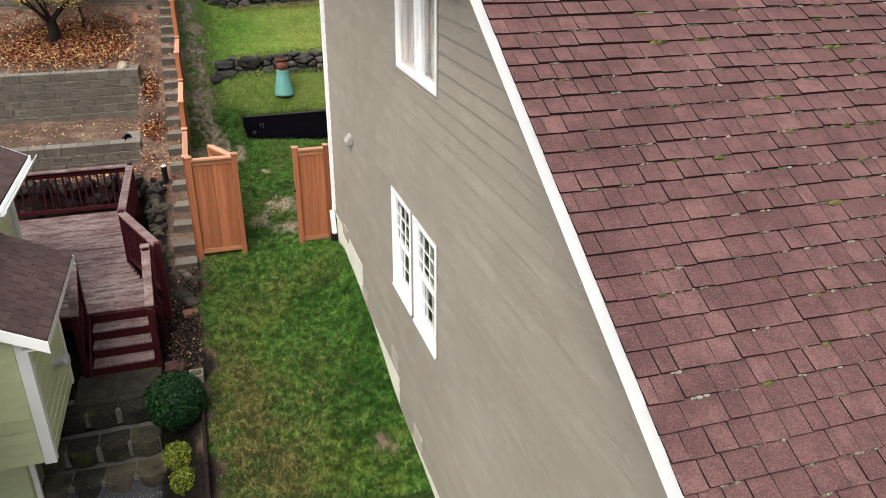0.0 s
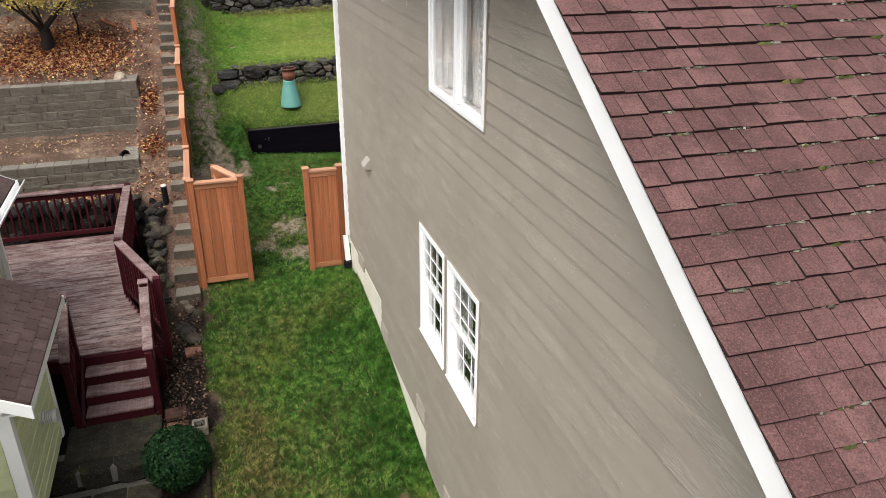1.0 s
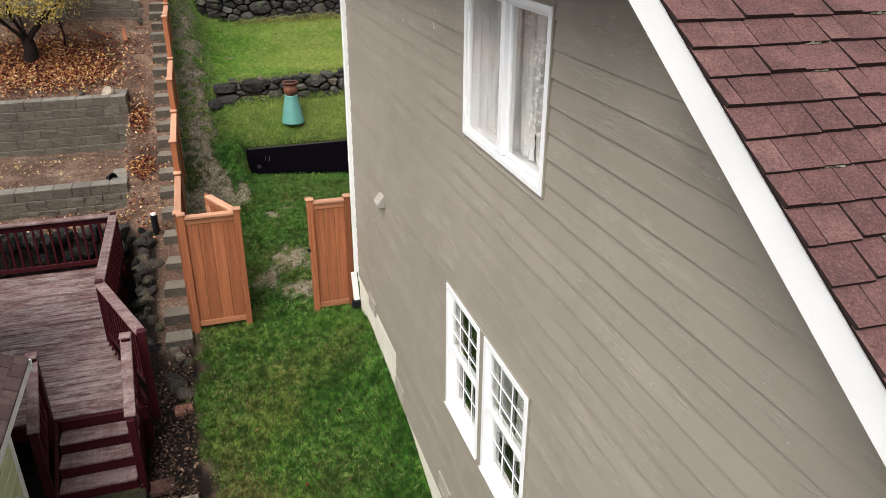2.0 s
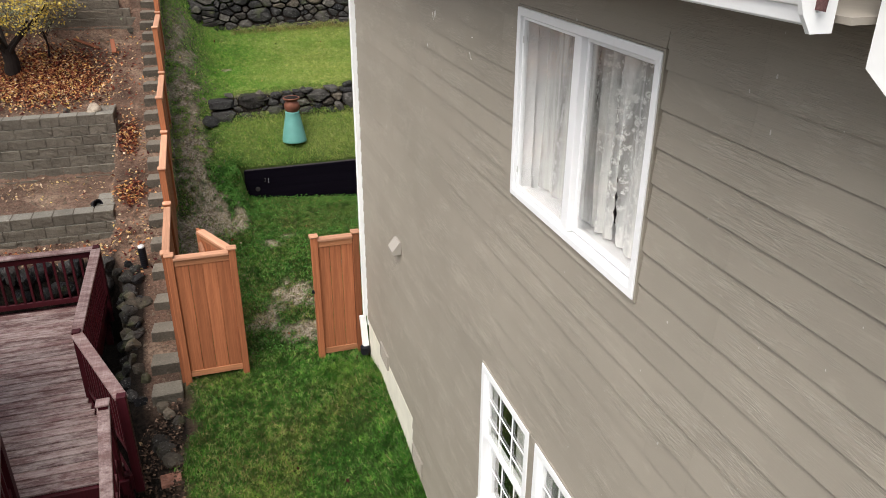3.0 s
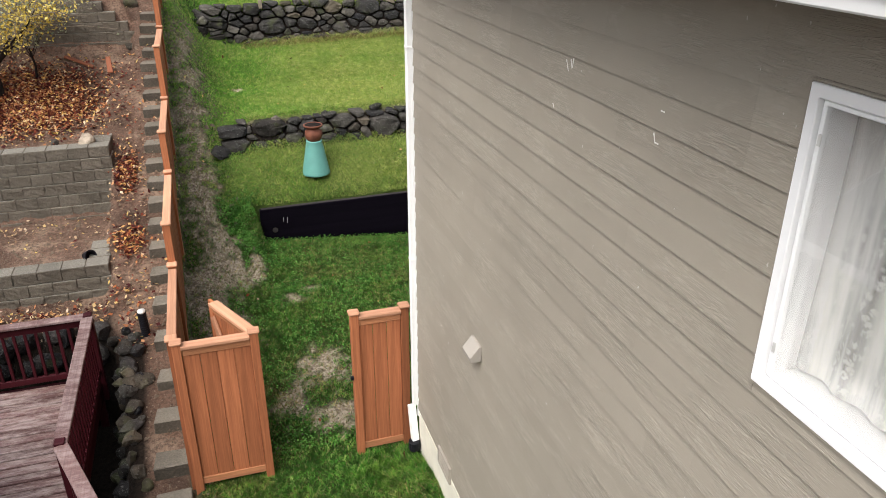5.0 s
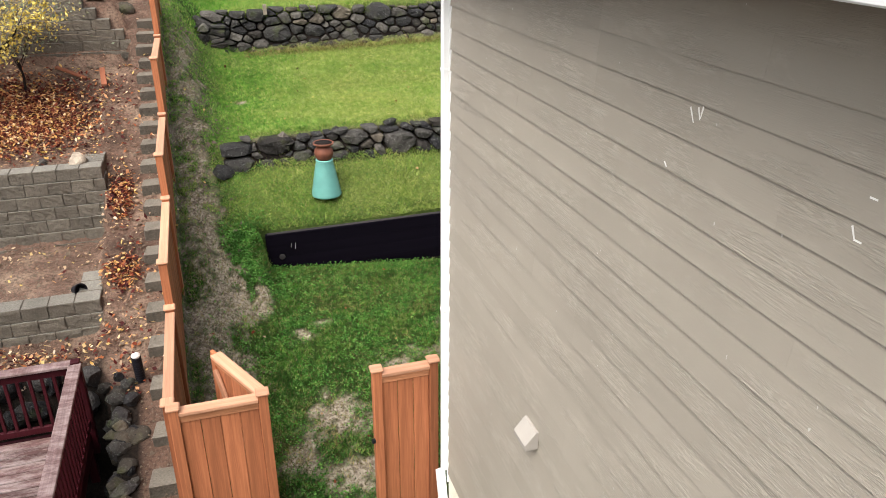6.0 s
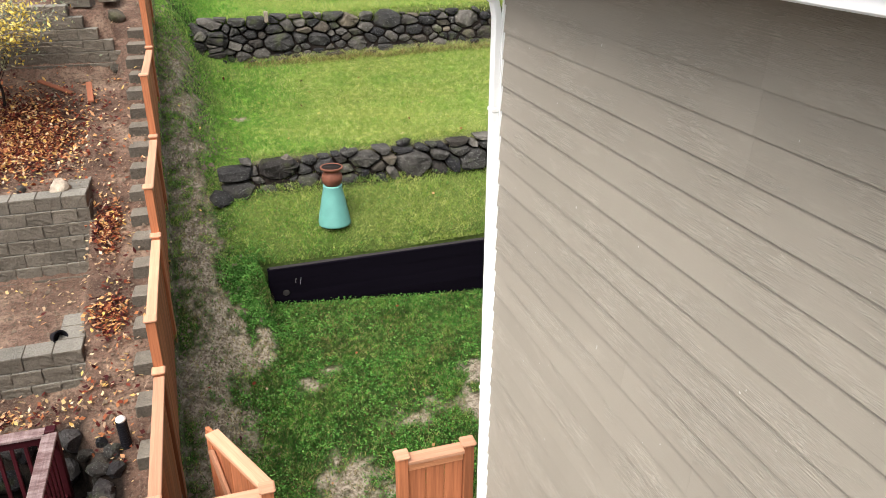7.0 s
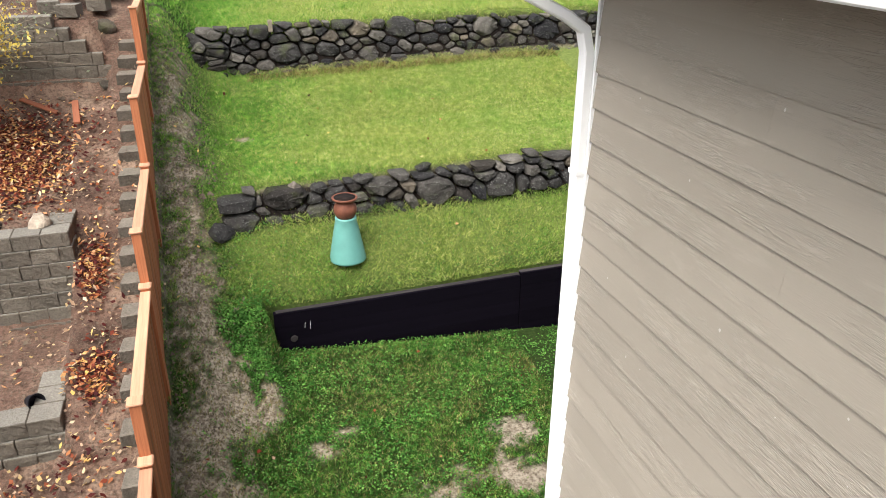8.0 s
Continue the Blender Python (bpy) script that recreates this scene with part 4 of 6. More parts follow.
def gate():
    """The open gate leaf, hinged at the post and swung inwards."""
    a, b = Vector((0.46, 13.47)), Vector((0.0, 14.42))
    g = fence_panel("gate", a, b, 0.16, 0.2, 1.88, "open cedar garden gate leaf swung back into the yard", post_p=False, post_q=False, category="gate")
    d = (b - a).normalized()
    ang = math.atan2(d.y, d.x)
    base = Matrix.Translation((a.x, a.y, 0)) @ Matrix.Rotation(ang, 4, "Z")
    for u in (0.05, (b - a).length - 0.05):
        part("stile", board((0.09, 0.04, 1.7), M_CEDAR), None, g, "", base @ Matrix.Translation((u, 0, 1.03)))
    mid = part("brace", bar((a.x + d.x * 0.12 - d.y * 0.035, a.y + d.y * 0.12 + d.x * 0.035, 0.32), (a.x + d.x * 0.95 - d.y * 0.035, a.y + d.y * 0.95 + d.x * 0.035, 1.70), 0.03, 0.085), M_CEDAR_Y, g)
    for z in (0.45, 1.6):
        part("hinge", box((0.43, 13.40 + 0.047, z), (0.475, 13.47, z + 0.1), 0.004), M_BLACKPL, g, "black hinge")


gate()
latch = part("latch", box((1.425, 13.39, 1.12), (1.462, 13.43, 1.16), 0.004), M_BLACKPL, bpy.data.objects["fence_panel.001"], "black gate latch")
POSTS = [(13.45, 1.93), (15.35, 2.45), (17.45, 3.02), (19.65, 3.85), (21.9, 4.60), (24.1, 5.4)]
for (y0, z0), (y1, z1) in zip(POSTS, POSTS[1:]):
    fence_panel("fence_panel", (-0.40, y0), (-0.40, y1), float(stair_z(y0)) - 0.15, float(stair_z(y1)) - 0.15, z0, "stepped cedar fence panel beside the block steps", "fence panels up the slope", cap=0.10)

# ---- steps of concrete blocks ----
path_steps = thing("garden_steps", (-0.65, 13.1, -0.1), "flight of rough concrete block steps set in soil", "steps")
STEP_Y = [13.1, 13.68, 14.36, 15.03, 15.68, 16.3, 16.86, 17.38, 17.86, 18.32, 18.78, 19.22, 19.66, 20.1, 20.52, 20.94, 21.35, 21.76, 22.16, 22.56, 22.95, 23.35]
rng = random.Random(8)
for i, y in enumerate(STEP_Y):
    z = float(stair_z(y))
    bm = prism([(-0.20, 0.0), (0.21, 0.0), (0.20, 0.29), (-0.17, 0.30)], "z", -0.26, 0.0)
    bmesh.ops.bevel(bm, geom=bm.edges[:], offset=0.012, segments=1, affect="EDGES")
    for v in bm.verts:
        v.co += Vector((noise.noise(v.co * 9 + Vector((i, 0, 0))), noise.noise(v.co * 9 + Vector((0, i, 0))), 0.5 * noise.noise(v.co * 9 + Vector((0, 0, i))))) * 0.012
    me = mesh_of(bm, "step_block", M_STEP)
    # risers and sides take a darker stone colour that holds their shade
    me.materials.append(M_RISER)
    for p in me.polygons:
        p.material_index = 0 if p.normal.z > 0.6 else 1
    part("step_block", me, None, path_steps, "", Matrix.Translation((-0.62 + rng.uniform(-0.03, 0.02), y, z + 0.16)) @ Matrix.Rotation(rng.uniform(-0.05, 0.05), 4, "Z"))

# ---- block retaining walls ----
BLOCKS = []
for k in range(6):
    bm = box((-0.16, -0.15, -0.094), (0.16, 0.15, 0.094), 0.008)
    front = [f for f in bm.faces if f.normal.y < -0.9]
    bmesh.ops.subdivide_edges(bm, edges=list({e for f in front for e in f.edges}), cuts=3, use_grid_fill=True)
    for v in bm.verts:
        if v.co.y < -0.13:
            v.co.y += 0.02 * noise.noise(v.co * 13 + Vector((k * 5, 0, 0))) - 0.006
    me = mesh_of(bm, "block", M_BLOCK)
    # upward faces get a paler grey: light from above is in the colour
    me.materials.append(M_BLOCK_LIT)
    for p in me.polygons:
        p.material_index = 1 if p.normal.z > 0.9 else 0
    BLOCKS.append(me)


def block_wall(label, x0, x1, y, z_top, courses, batter=0.022, returns=0, stepped=0):
    w = thing("retaining_wall", (x1, y, z_top - courses * 0.19), label, "retaining wall")
    rng = random.Random(int(y * 10))
    for c in range(courses):
        z = z_top - 0.095 - 0.19 * c
        yy = y - batter * c
        end = x1 + 0.015 * c - (0.2 * max(0, stepped - c) if stepped else 0)
        x = end - 0.16
        if c % 2:
            me = BLOCKS[rng.randrange(6)]
            part("block", me, None, w, "", Matrix.Translation((end - 0.08, yy + 0.15, z)) @ Matrix.Diagonal((0.49, 1, 0.985, 1)))
            x = end - 0.16 - 0.16
        while x > x0:
            part("block", BLOCKS[rng.randrange(6)], None, w, "", Matrix.Translation((x, yy + 0.15 + rng.uniform(-0.004, 0.004), z)) @ Matrix.Rotation(rng.uniform(-0.008, 0.008), 4, "Z") @ Matrix.Diagonal((0.99, 1, 0.985, 1)))
            x -= 0.32
        for r in range(returns):
            part("block", BLOCKS[rng.randrange(6)], None, w, "", Matrix.Translation((end - 0.15, yy + 0.3 + 0.16 + 0.32 * r - (0.08 if c % 2 else 0), z)) @ Matrix.Rotation(radians(90), 4, "Z") @ Matrix.Diagonal((0.97, 1, 0.985, 1)))
    return w


block_wall("tall retaining wall of grey split-face concrete blocks", -6.6, -1.37, 19.42, 2.37, 7, returns=3)
block_wall("low retaining wall of grey split-face concrete blocks", -6.6, -1.40, 17.2, 1.24, 3, returns=2)
block_wall("stepped retaining wall of grey concrete blocks", -6.6, -0.68, 23.2, 4.40, 6, stepped=5)
for i, (x, y, z, a) in enumerate(((-1.75, 23.75, 4.2, 0.1), (-1.45, 23.6, 4.05, -0.2), (-2.1, 24.6, 4.5, 0.05), (-1.5, 24.7, 4.55, 0.3), (-1.1, 24.5, 4.5, -0.2), (-0.85, 24.9, 4.7, -0.3))):
    solo("loose_block", BLOCKS[i % 6].copy(), None, "loose grey concrete wall block lying on soil", "block", "loose blocks", "", Matrix.Translation((x, y, max(z - 0.1, zat(x, y) + 0.09))) @ Matrix.Rotation(a, 4, "Z"))

# ---- rock walls ----


def clip_poly(poly, nx, nz, d):
    """The part of a polygon where nx * x + nz * z <= d."""
    out = []
    for (ax, az), (bx, bz) in zip(poly, poly[1:] + poly[:1]):
        fa, fb = nx * ax + nz * az - d, nx * bx + nz * bz - d
        if fa <= 0:
            out.append((ax, az))
        if fa * fb < 0:
            t = fa / (fa - fb)
            out.append((ax + (bx - ax) * t, az + (bz - az) * t))
    return out


def stone_face(poly, rng, material, depth=0.24):
    """A dry-stacked stone: an uneven outline with a knobbly, faceted face towards -y, about the outline's middle."""
    cx, cz = sum(p[0] for p in poly) / len(poly), sum(p[1] for p in poly) / len(poly)
    ring = []
    for (ax, az), (bx, bz) in zip(poly, poly[1:] + poly[:1]):
        k = rng.uniform(0.08, 0.26)
        ring += [(ax + (bx - ax) * k - cx, az + (bz - az) * k - cz), (bx + (ax - bx) * k - cx, bz + (az - bz) * k - cz)]
    size = min(max(abs(p[0]) for p in ring), max(abs(p[1]) for p in ring))
    joint = max(0.78, 1 - 0.014 / max(size, 0.03))
    tx, tz = rng.uniform(-0.25, 0.25), rng.uniform(-0.1, 0.35)
    bulge = min(0.09, size * 0.6)
    bm = bmesh.new()
    rows = []
    for scale, out in ((1.0, -depth), (1.0, 0.0), (0.78, 1.0)):
        row = []
        for x, z in ring:
            k = joint * scale * (rng.uniform(0.94, 1.04) if scale == 1.0 else rng.uniform(0.8, 1.12))
            y = -out if out < 0 else -(bulge * out * rng.uniform(0.75, 1.15)) + (tx * x + tz * z) * scale
            row.append(bm.verts.new((x * k, y, z * k)))
        rows.append(row)
    n = len(ring)
    for p, q in zip(rows, rows[1:]):
        for i in range(n):
            bm.faces.new((p[i], p[(i + 1) % n], q[(i + 1) % n], q[i]))
    tip = bm.verts.new((rng.uniform(-0.2, 0.2) * size, -bulge * rng.uniform(1.0, 1.3), rng.uniform(-0.1, 0.3) * size))
    for i in range(n):
        bm.faces.new((rows[-1][i], rows[-1][(i + 1) % n], tip))
    bmesh.ops.recalc_face_normals(bm, faces=bm.faces)
    return mesh_of(bm, "rock", material), cx, cz


def rock_wall(label, x0, x1, y, base, top, size, seed, lean=0.3, rise=0.0, skew=0.0):
    """Stones of mixed sizes fitted against one another, with an uneven top edge."""
    w = thing("rock_wall", ((x0 + x1) / 2, y, base), label, "rock wall")
    rng = random.Random(seed)
    sites = []
    for _ in range(6000):
        u, v, r = rng.uniform(x0, x1), rng.uniform(base, top + 0.04), size * rng.choice((0.3, 0.36, 0.42, 0.5, 0.62, 0.8))
        if all(((u - a) / 1.6) ** 2 + (v - b) ** 2 > (0.5 * (r + c)) ** 2 for a, b, c in sites):
            sites.append((u, v, r))
    for u, v, r in sites:
        crown = top + rng.uniform(-0.07, 0.05)
        poly = [(u - size, base - 0.12), (u + size, base - 0.12), (u + size, crown), (u - size, crown)]
        for a, b, c in sites:
            if (a, b) == (u, v) or abs(a - u) > 2.5 * size:
                continue
            # weighted halfway line between the two stones, with lengths stretched along the wall
            nx, nz = (a - u) / 1.6 ** 2, b - v
            d2 = ((a - u) / 1.6) ** 2 + (b - v) ** 2
            k = 0.5 + 0.5 * (r * r - c * c) / d2 * 0.5
            poly = clip_poly(poly, nx, nz, nx * u + nz * v + d2 * k)
            if len(poly) < 3:
                break
        if len(poly) < 3:
            continue
        xs, zs = [p[0] for p in poly], [p[1] for p in poly]
        if max(xs) - min(xs) < 0.05 or max(zs) - min(zs) < 0.05:
            continue
        me, cx, cz = stone_face(poly, rng, M_ROCK if rng.random() < 0.8 else M_ROCK_BROWN)
        up = rise * (cx - x0)
        part("rock", me, None, w, "", Matrix.Translation((cx, y + skew * (cx - x0) + lean * (cz - base) + rng.uniform(-0.035, 0.035), cz + up)))
    return w


rock_wall("low dry-stacked wall of dark basalt rocks across the lawn", 0.72, 6.2, 19.84, 1.98, 2.40, 0.36, 3, 0.34, 0.04)
rock_wall("taller dry-stacked basalt rock wall at the back of the yard", 0.55, 9.5, 24.80, 2.88, 3.86, 0.36, 5, 0.34)
rock_wall("tumbled dark rocks at the end of the back wall", -0.42, 0.62, 24.62, 3.02, 3.6, 0.3, 6, 0.3)


def lone_rock(x, y, s, hz, mats, seed, label, sink=0.3, group="", sx=1.0):
    rng = random.Random(seed)
    me = mats[seed % len(mats)]
    z = zat(x, y) + hz * (0.5 - sink)
    return solo("rock", me.copy(), None, label, "rock", group, "", Matrix.Translation((x, y, z)) @ Euler((rng.uniform(-0.3, 0.3), rng.uniform(-0.3, 0.3), rng.uniform(0, 6))).to_matrix().to_4x4() @ Matrix.Diagonal((s * sx, s, hz, 1)))


lone_rock(0.42, 19.74, 0.36, 0.22, ROCKS, 2, "flat dark rock at the end of the low rock wall", 0.3, "", 1.6)
for i, (x, y, d, h) in enumerate(((1.42, 20.06, 0.24, 0.2), (2.35, 20.08, 0.2, 0.16), (0.85, 20.05, 0.26, 0.14), (3.3, 20.1, 0.24, 0.18))):
    lone_rock(x, y, d, h, [rock_mesh(90 + i, M_PALEROCK if i == 0 else M_ROCK)], i, "loose cap rock on the low rock wall", 0.1, "cap rocks")
rng = random.Random(12)
for i in range(52):
    y = 13.2 + 2.9 * (i / 52) ** 0.6 + rng.uniform(-0.12, 0.12)
    x = -1.03 - 0.16 * ((y - 13.3) / 2.7) + rng.uniform(-0.2, 0.16)
    lone_rock(x, y, rng.choice((0.12, 0.15, 0.2, 0.26, 0.32)), rng.uniform(0.14, 0.26), (WET_ROCKS, ROCKS, BROWN_ROCKS)[i % 3], i, "dark wet rock banked beside the deck and steps", 0.42, "rocks beside the deck")
for i in range(40):
    lone_rock(-1.5 - i * 0.11, 16.05 + rng.uniform(-0.2, 0.28), rng.uniform(0.26, 0.42), rng.uniform(0.25, 0.4), WET_ROCKS, i + 3, "dark rock banked behind the deck railing", 0.3, "rocks behind the deck")
for i in range(6):
    lone_rock(-0.62 + rng.uniform(-0.12, 0.12), 11.9 + i * 0.22, rng.uniform(0.18, 0.34), rng.uniform(0.14, 0.22), BROWN_ROCKS, i, "half-buried rock at the lawn edge", 0.3, "edge rocks")
for i, (x, y) in enumerate(((-1.02, 23.0), (-1.25, 23.7), (-1.0, 24.0))):
    lone_rock(x, y, 0.35, 0.22, BROWN_ROCKS, i, "brown rock beside the block wall", 0.25)
lone_rock(-1.72, 19.75, 0.30, 0.26, [rock_mesh(77, M_PALEROCK)], 5, "pale rock on the tall retaining wall", 0.1)
lone_rock(-2.25, 19.9, 0.16, 0.12, [rock_mesh(78, M_PALEROCK)], 4, "small pale rock on soil", 0.2)

# ---- deck of the neighbouring house ----
deck = thing("deck", (-2.6, 13.4, -0.5), "weathered dark red wooden deck with railings and stairs", "deck")
DZ = 0.25
y = 11.42
while y < 15.72:
    # the corner beside the stairs is cut off along the slanting rail
    xr = np.interp(y, [11.3, 13.1, 15.9], [-0.98, -1.6, -1.6])
    x_left = -3.98 if y > 12.95 else -3.1
    if y < 11.55:
        xr = -1.12
    ln = round(float(xr) - x_left, 2)
    part("deck_board", board((ln, 0.130, 0.03), M_DECK, 0.006), None, deck, "", Matrix.Translation((float(xr) - ln / 2, y, DZ - 0.015)))
    y += 0.146
part("rim_joist", bar((-1.58, 13.1, DZ - 0.13), (-1.58, 15.75, DZ - 0.13), 0.04, 0.2), M_DECKRED, deck)
part("rim_joist", bar((-0.98, 11.4, DZ - 0.13), (-1.58, 13.1, DZ - 0.13), 0.04, 0.2), M_DECKRED, deck)
part("rim_joist", bar((-3.1, 11.34, DZ - 0.13), (-1.0, 11.34, DZ - 0.13), 0.04, 0.2), M_DECKRED, deck)
part("rim_joist", bar((-3.98, 15.8, DZ - 0.13), (-1.58, 15.8, DZ - 0.13), 0.04, 0.2), M_DECKRED, deck)
for x, y in ((-1.62, 15.7), (-1.62, 13.15), (-1.05, 11.45), (-2.1, 11.4), (-3.8, 15.7)):
    part("deck_pier", box((x - 0.05, y - 0.05, -0.6), (x + 0.05, y + 0.05, DZ - 0.03), 0.004), M_DECKRED, deck)


def railing(p, q, spacing=0.125, cap=0.14, post_p=True, post_q=True):
    """A railing on the deck from p to q (plan)."""
    p, q = Vector((*p, 0)), Vector((*q, 0))
    r = part("railing", bar((p.x, p.y, 1.185), (q.x, q.y, 1.185), cap, 0.036, 0.006), M_DECKCAP, deck, "dark red railing with a worn cap")
    part("rail", bar((p.x, p.y, 1.10), (q.x, q.y, 1.10), 0.04, 0.085), M_DECKRED, r)
    part("rail", bar((p.x, p.y, 0.36), (q.x, q.y, 0.36), 0.04, 0.085), M_DECKRED, r)
    n = max(2, int((q - p).length / spacing))
    for i in range(1, n):
        c = p.lerp(q, i / n)
        part("baluster", board((0.036, 0.036, 0.74), M_DECKRED), None, r, "", Matrix.Translation((c.x, c.y, 0.73)) @ Matrix.Rotation(math.atan2((q - p).y, (q - p).x), 4, "Z"))
    for c, yes in ((p, post_p), (q, post_q)):
        if yes:
            part("post", box((c.x - 0.05, c.y - 0.05, -0.1), (c.x + 0.05, c.y + 0.05, 1.225), 0.006), M_DECKRED, r)
    return r


railing((-3.85, 15.74), (-1.55, 15.74), post_p=False)
railing((-1.55, 15.70), (-1.55, 13.12), post_p=False)
railing((-1.54, 13.08), (-0.93, 11.52), post_p=False)
# stairs down to the slab
for i in range(4):
    zt = DZ - 0.165 * (i + 1)
    y0 = 11.32 - 0.25 * i
    part("riser", box((-2.02, y0 - 0.02, zt), (-1.16, y0, zt + 0.135), 0.003), M_DECKRED, deck)
    if i < 3:
        part("tread", box((-2.02, y0 - 0.28, zt - 0.035), (-1.16, y0 - 0.02, zt), 0.008), M_DECKCAP, deck)
for x in (-2.06, -1.12):
    part("stringer", prism([(11.34, DZ - 0.03), (10.52, DZ - 0.6), (10.52, DZ - 0.82), (10.8, DZ - 0.82), (11.34, DZ - 0.4)], "x", x - 0.02, x + 0.02), M_DECKRED, deck)
for x, y_top in ((-2.12, 11.25), (-1.10, 11.40)):
    hr = part("handrail", bar((x, y_top, 1.20), (x, 10.58, 0.62), 0.13, 0.036, 0.006), M_DECKCAP, deck, "worn stair handrail")
    part("rail", bar((x, y_top, 1.11), (x, 10.58, 0.53), 0.04, 0.085), M_DECKRED, hr)
    part("rail", bar((x, y_top, 0.50), (x, 10.58, -0.08), 0.04, 0.085), M_DECKRED, hr)
    for i in range(1, 5):
        c = y_top + (10.58 - y_top) * i / 5
        zc = 0.80 - 0.58 * i / 5
        part("baluster", board((0.036, 0.036, 0.56), M_DECKRED), None, hr, "", Matrix.Translation((x, c, zc)))
    part("post", box((x - 0.045, 10.53, -0.5), (x + 0.045, 10.62, 0.60), 0.006), M_DECKRED, hr)
    part("post", box((x - 0.05, y_top - 0.05, -0.3), (x + 0.05, y_top + 0.05, 1.23), 0.006), M_DECKRED, hr)
    part("post_cap", box((x - 0.07, y_top - 0.07, 1.231), (x + 0.07, y_top + 0.07, 1.26), 0.008), M_DECKCAP, hr)
# slab and half-round block terraces below the stairs
bm = box((-2.25, 9.82, -0.62), (-1.08, 10.62, -0.40), 0.02)
bmesh.ops.subdivide_edges(bm, edges=bm.edges[:], cuts=3, use_grid_fill=True)
for v in bm.verts:
    v.co += Vector((0.02, 0.02, 0.008)) * noise.noise(v.co * 4)
solo("stone_slab", bm, M_SLAB, "mossy stone landing slab at the foot of the deck stairs", "slab")


def round_block(k):
    pts = [(-0.20, 0.26), (-0.215, 0.0), (-0.15, -0.09), (-0.04, -0.12), (0.09, -0.11), (0.17, -0.05), (0.21, 0.04), (0.20, 0.26)]
    bm = prism(pts, "z", -0.13, 0.13)
    bmesh.ops.bevel(bm, geom=bm.edges[:], offset=0.02, segments=1, affect="EDGES")
    for v in bm.verts:
        v.co += Vector((1, 1, 0.6)) * 0.02 * noise.noise(v.co * 7 + Vector((k * 3, 0, 0)))
    return mesh_of(bm, "round_block", M_SLAB)


ROUND = [round_block(k) for k in range(4)]
for r, (yy, zz, n, x0) in enumerate(((9.70, -0.60, 4, -1.25), (9.26, -0.86, 5, -1.10), (8.86, -1.12, 5, -1.05))):
    w = thing("block_edging", (x0, yy, zz - 0.13), "row of dark mossy rounded concrete edging blocks", "edging", "edging rows")
    part("fill", box((x0 - 0.405 * n, yy - 0.05, zz - 0.1), (x0 - 0.02, yy + 0.40, zz + 0.148), 0.01), M_FILL, w, "pale crushed stone fill behind the blocks")
    for i in range(n):
        part("round_block", ROUND[(i + r) % 4], None, w, "", Matrix.Translation((x0 - 0.2 - 0.405 * i, yy, zz + 0.03)) @ Matrix.Rotation(rng.uniform(-0.08, 0.08), 4, "Z"))

# pavers, edging boards and plants by the lawn edge
for x, y, a, s in ((-0.60, 11.62, 0.1, 0.2), (-0.88, 10.45, 0.05, 0.24), (-0.86, 10.12, -0.06, 0.24)):
    solo("paver", box((-s / 1.7, -s / 2, -0.03), (s / 1.7, s / 2, 0.03), 0.008), M_BRICK, "worn red-brown paver lying on damp soil", "paver", "pavers", "", Matrix.Translation((x, y, zat(x, y) + 0.04)) @ Matrix.Rotation(a, 4, "Z"))
solo("hollow_block", frame_ring(bmesh.new(), -0.10, 0.10, -0.1, 0.1, -0.1, 0.1, 0.03), M_STEP, "grey hollow concrete block half sunk in soil", "block", "", "", Matrix.Translation((-0.56, 9.9, zat(-0.56, 9.9) + 0.04)) @ Matrix.Rotation(radians(90), 4, "Y"))
for i in range(4):
    y0 = 9.55 - i * 0.72
    solo("edging_board", bar((-0.50, y0, zat(-0.5, y0) + 0.02), (-0.50, y0 - 0.70, zat(-0.5, y0 - 0.7) + 0.02), 0.05, 0.16, 0.01), M_BARK, "dark weathered timber edging along the lawn", "edging", "edging boards")


def leaf_ball(name, at, r, count, size, material, label, squash=1.0, bumps=0.12, core=True, seed=1):
    """A clipped shrub: stems, a dense inner mass and many small leaves over an uneven surface."""
    rs = np.random.RandomState(seed)
    sh = thing(name, (at[0], at[1], at[2] - r * squash), label, "shrub")
    stem = bmesh.new()
    for i in range(5):
        a = i * 1.26
        tb = tube([(at[0], at[1], at[2] - r * squash - 0.05), (at[0] + 0.4 * r * math.cos(a), at[1] + 0.4 * r * math.sin(a), at[2])], [0.02, 0.008], 6)
        stem.from_mesh(mesh_of(tb, "stem", M_BARK))
    part("stems", stem, M_BARK, sh)
    d = rs.normal(size=(count, 3))
    d /= np.linalg.norm(d, axis=1)[:, None]
    rad = r * (1 + bumps * np.array([noise.noise(Vector(v) * 3.0) + 0.5 * noise.noise(Vector(v) * 8.0) for v in d])) * (1 - np.abs(rs.normal(size=count)) * 0.14)
    c = d * rad[:, None] * np.array([1, 1, squash]) + np.array(at)
    u = rs.normal(size=(count, 3))
    u -= d * (u * d).sum(1)[:, None] * 0.5
    u /= np.linalg.norm(u, axis=1)[:, None]
    w = np.cross(u, d + rs.normal(size=(count, 3)) * 0.5)
    w /= np.linalg.norm(w, axis=1)[:, None]
    s = size * rs.uniform(0.7, 1.3, count)[:, None]
    quad = np.stack([c - u * s, c + w * s * 0.55, c + u * s, c - w * s * 0.55], 1)
    ob = soup("foliage", quad, 1, material, "", "")
    del ob["kind"]
    hang(ob, sh, IDENT)
    return sh


leaf_ball("boxwood", (-0.84, 9.28, -0.20), 0.42, 9000, 0.020, M_BOX, "round clipped dark green boxwood shrub by the lawn edge", 0.95, 0.06)
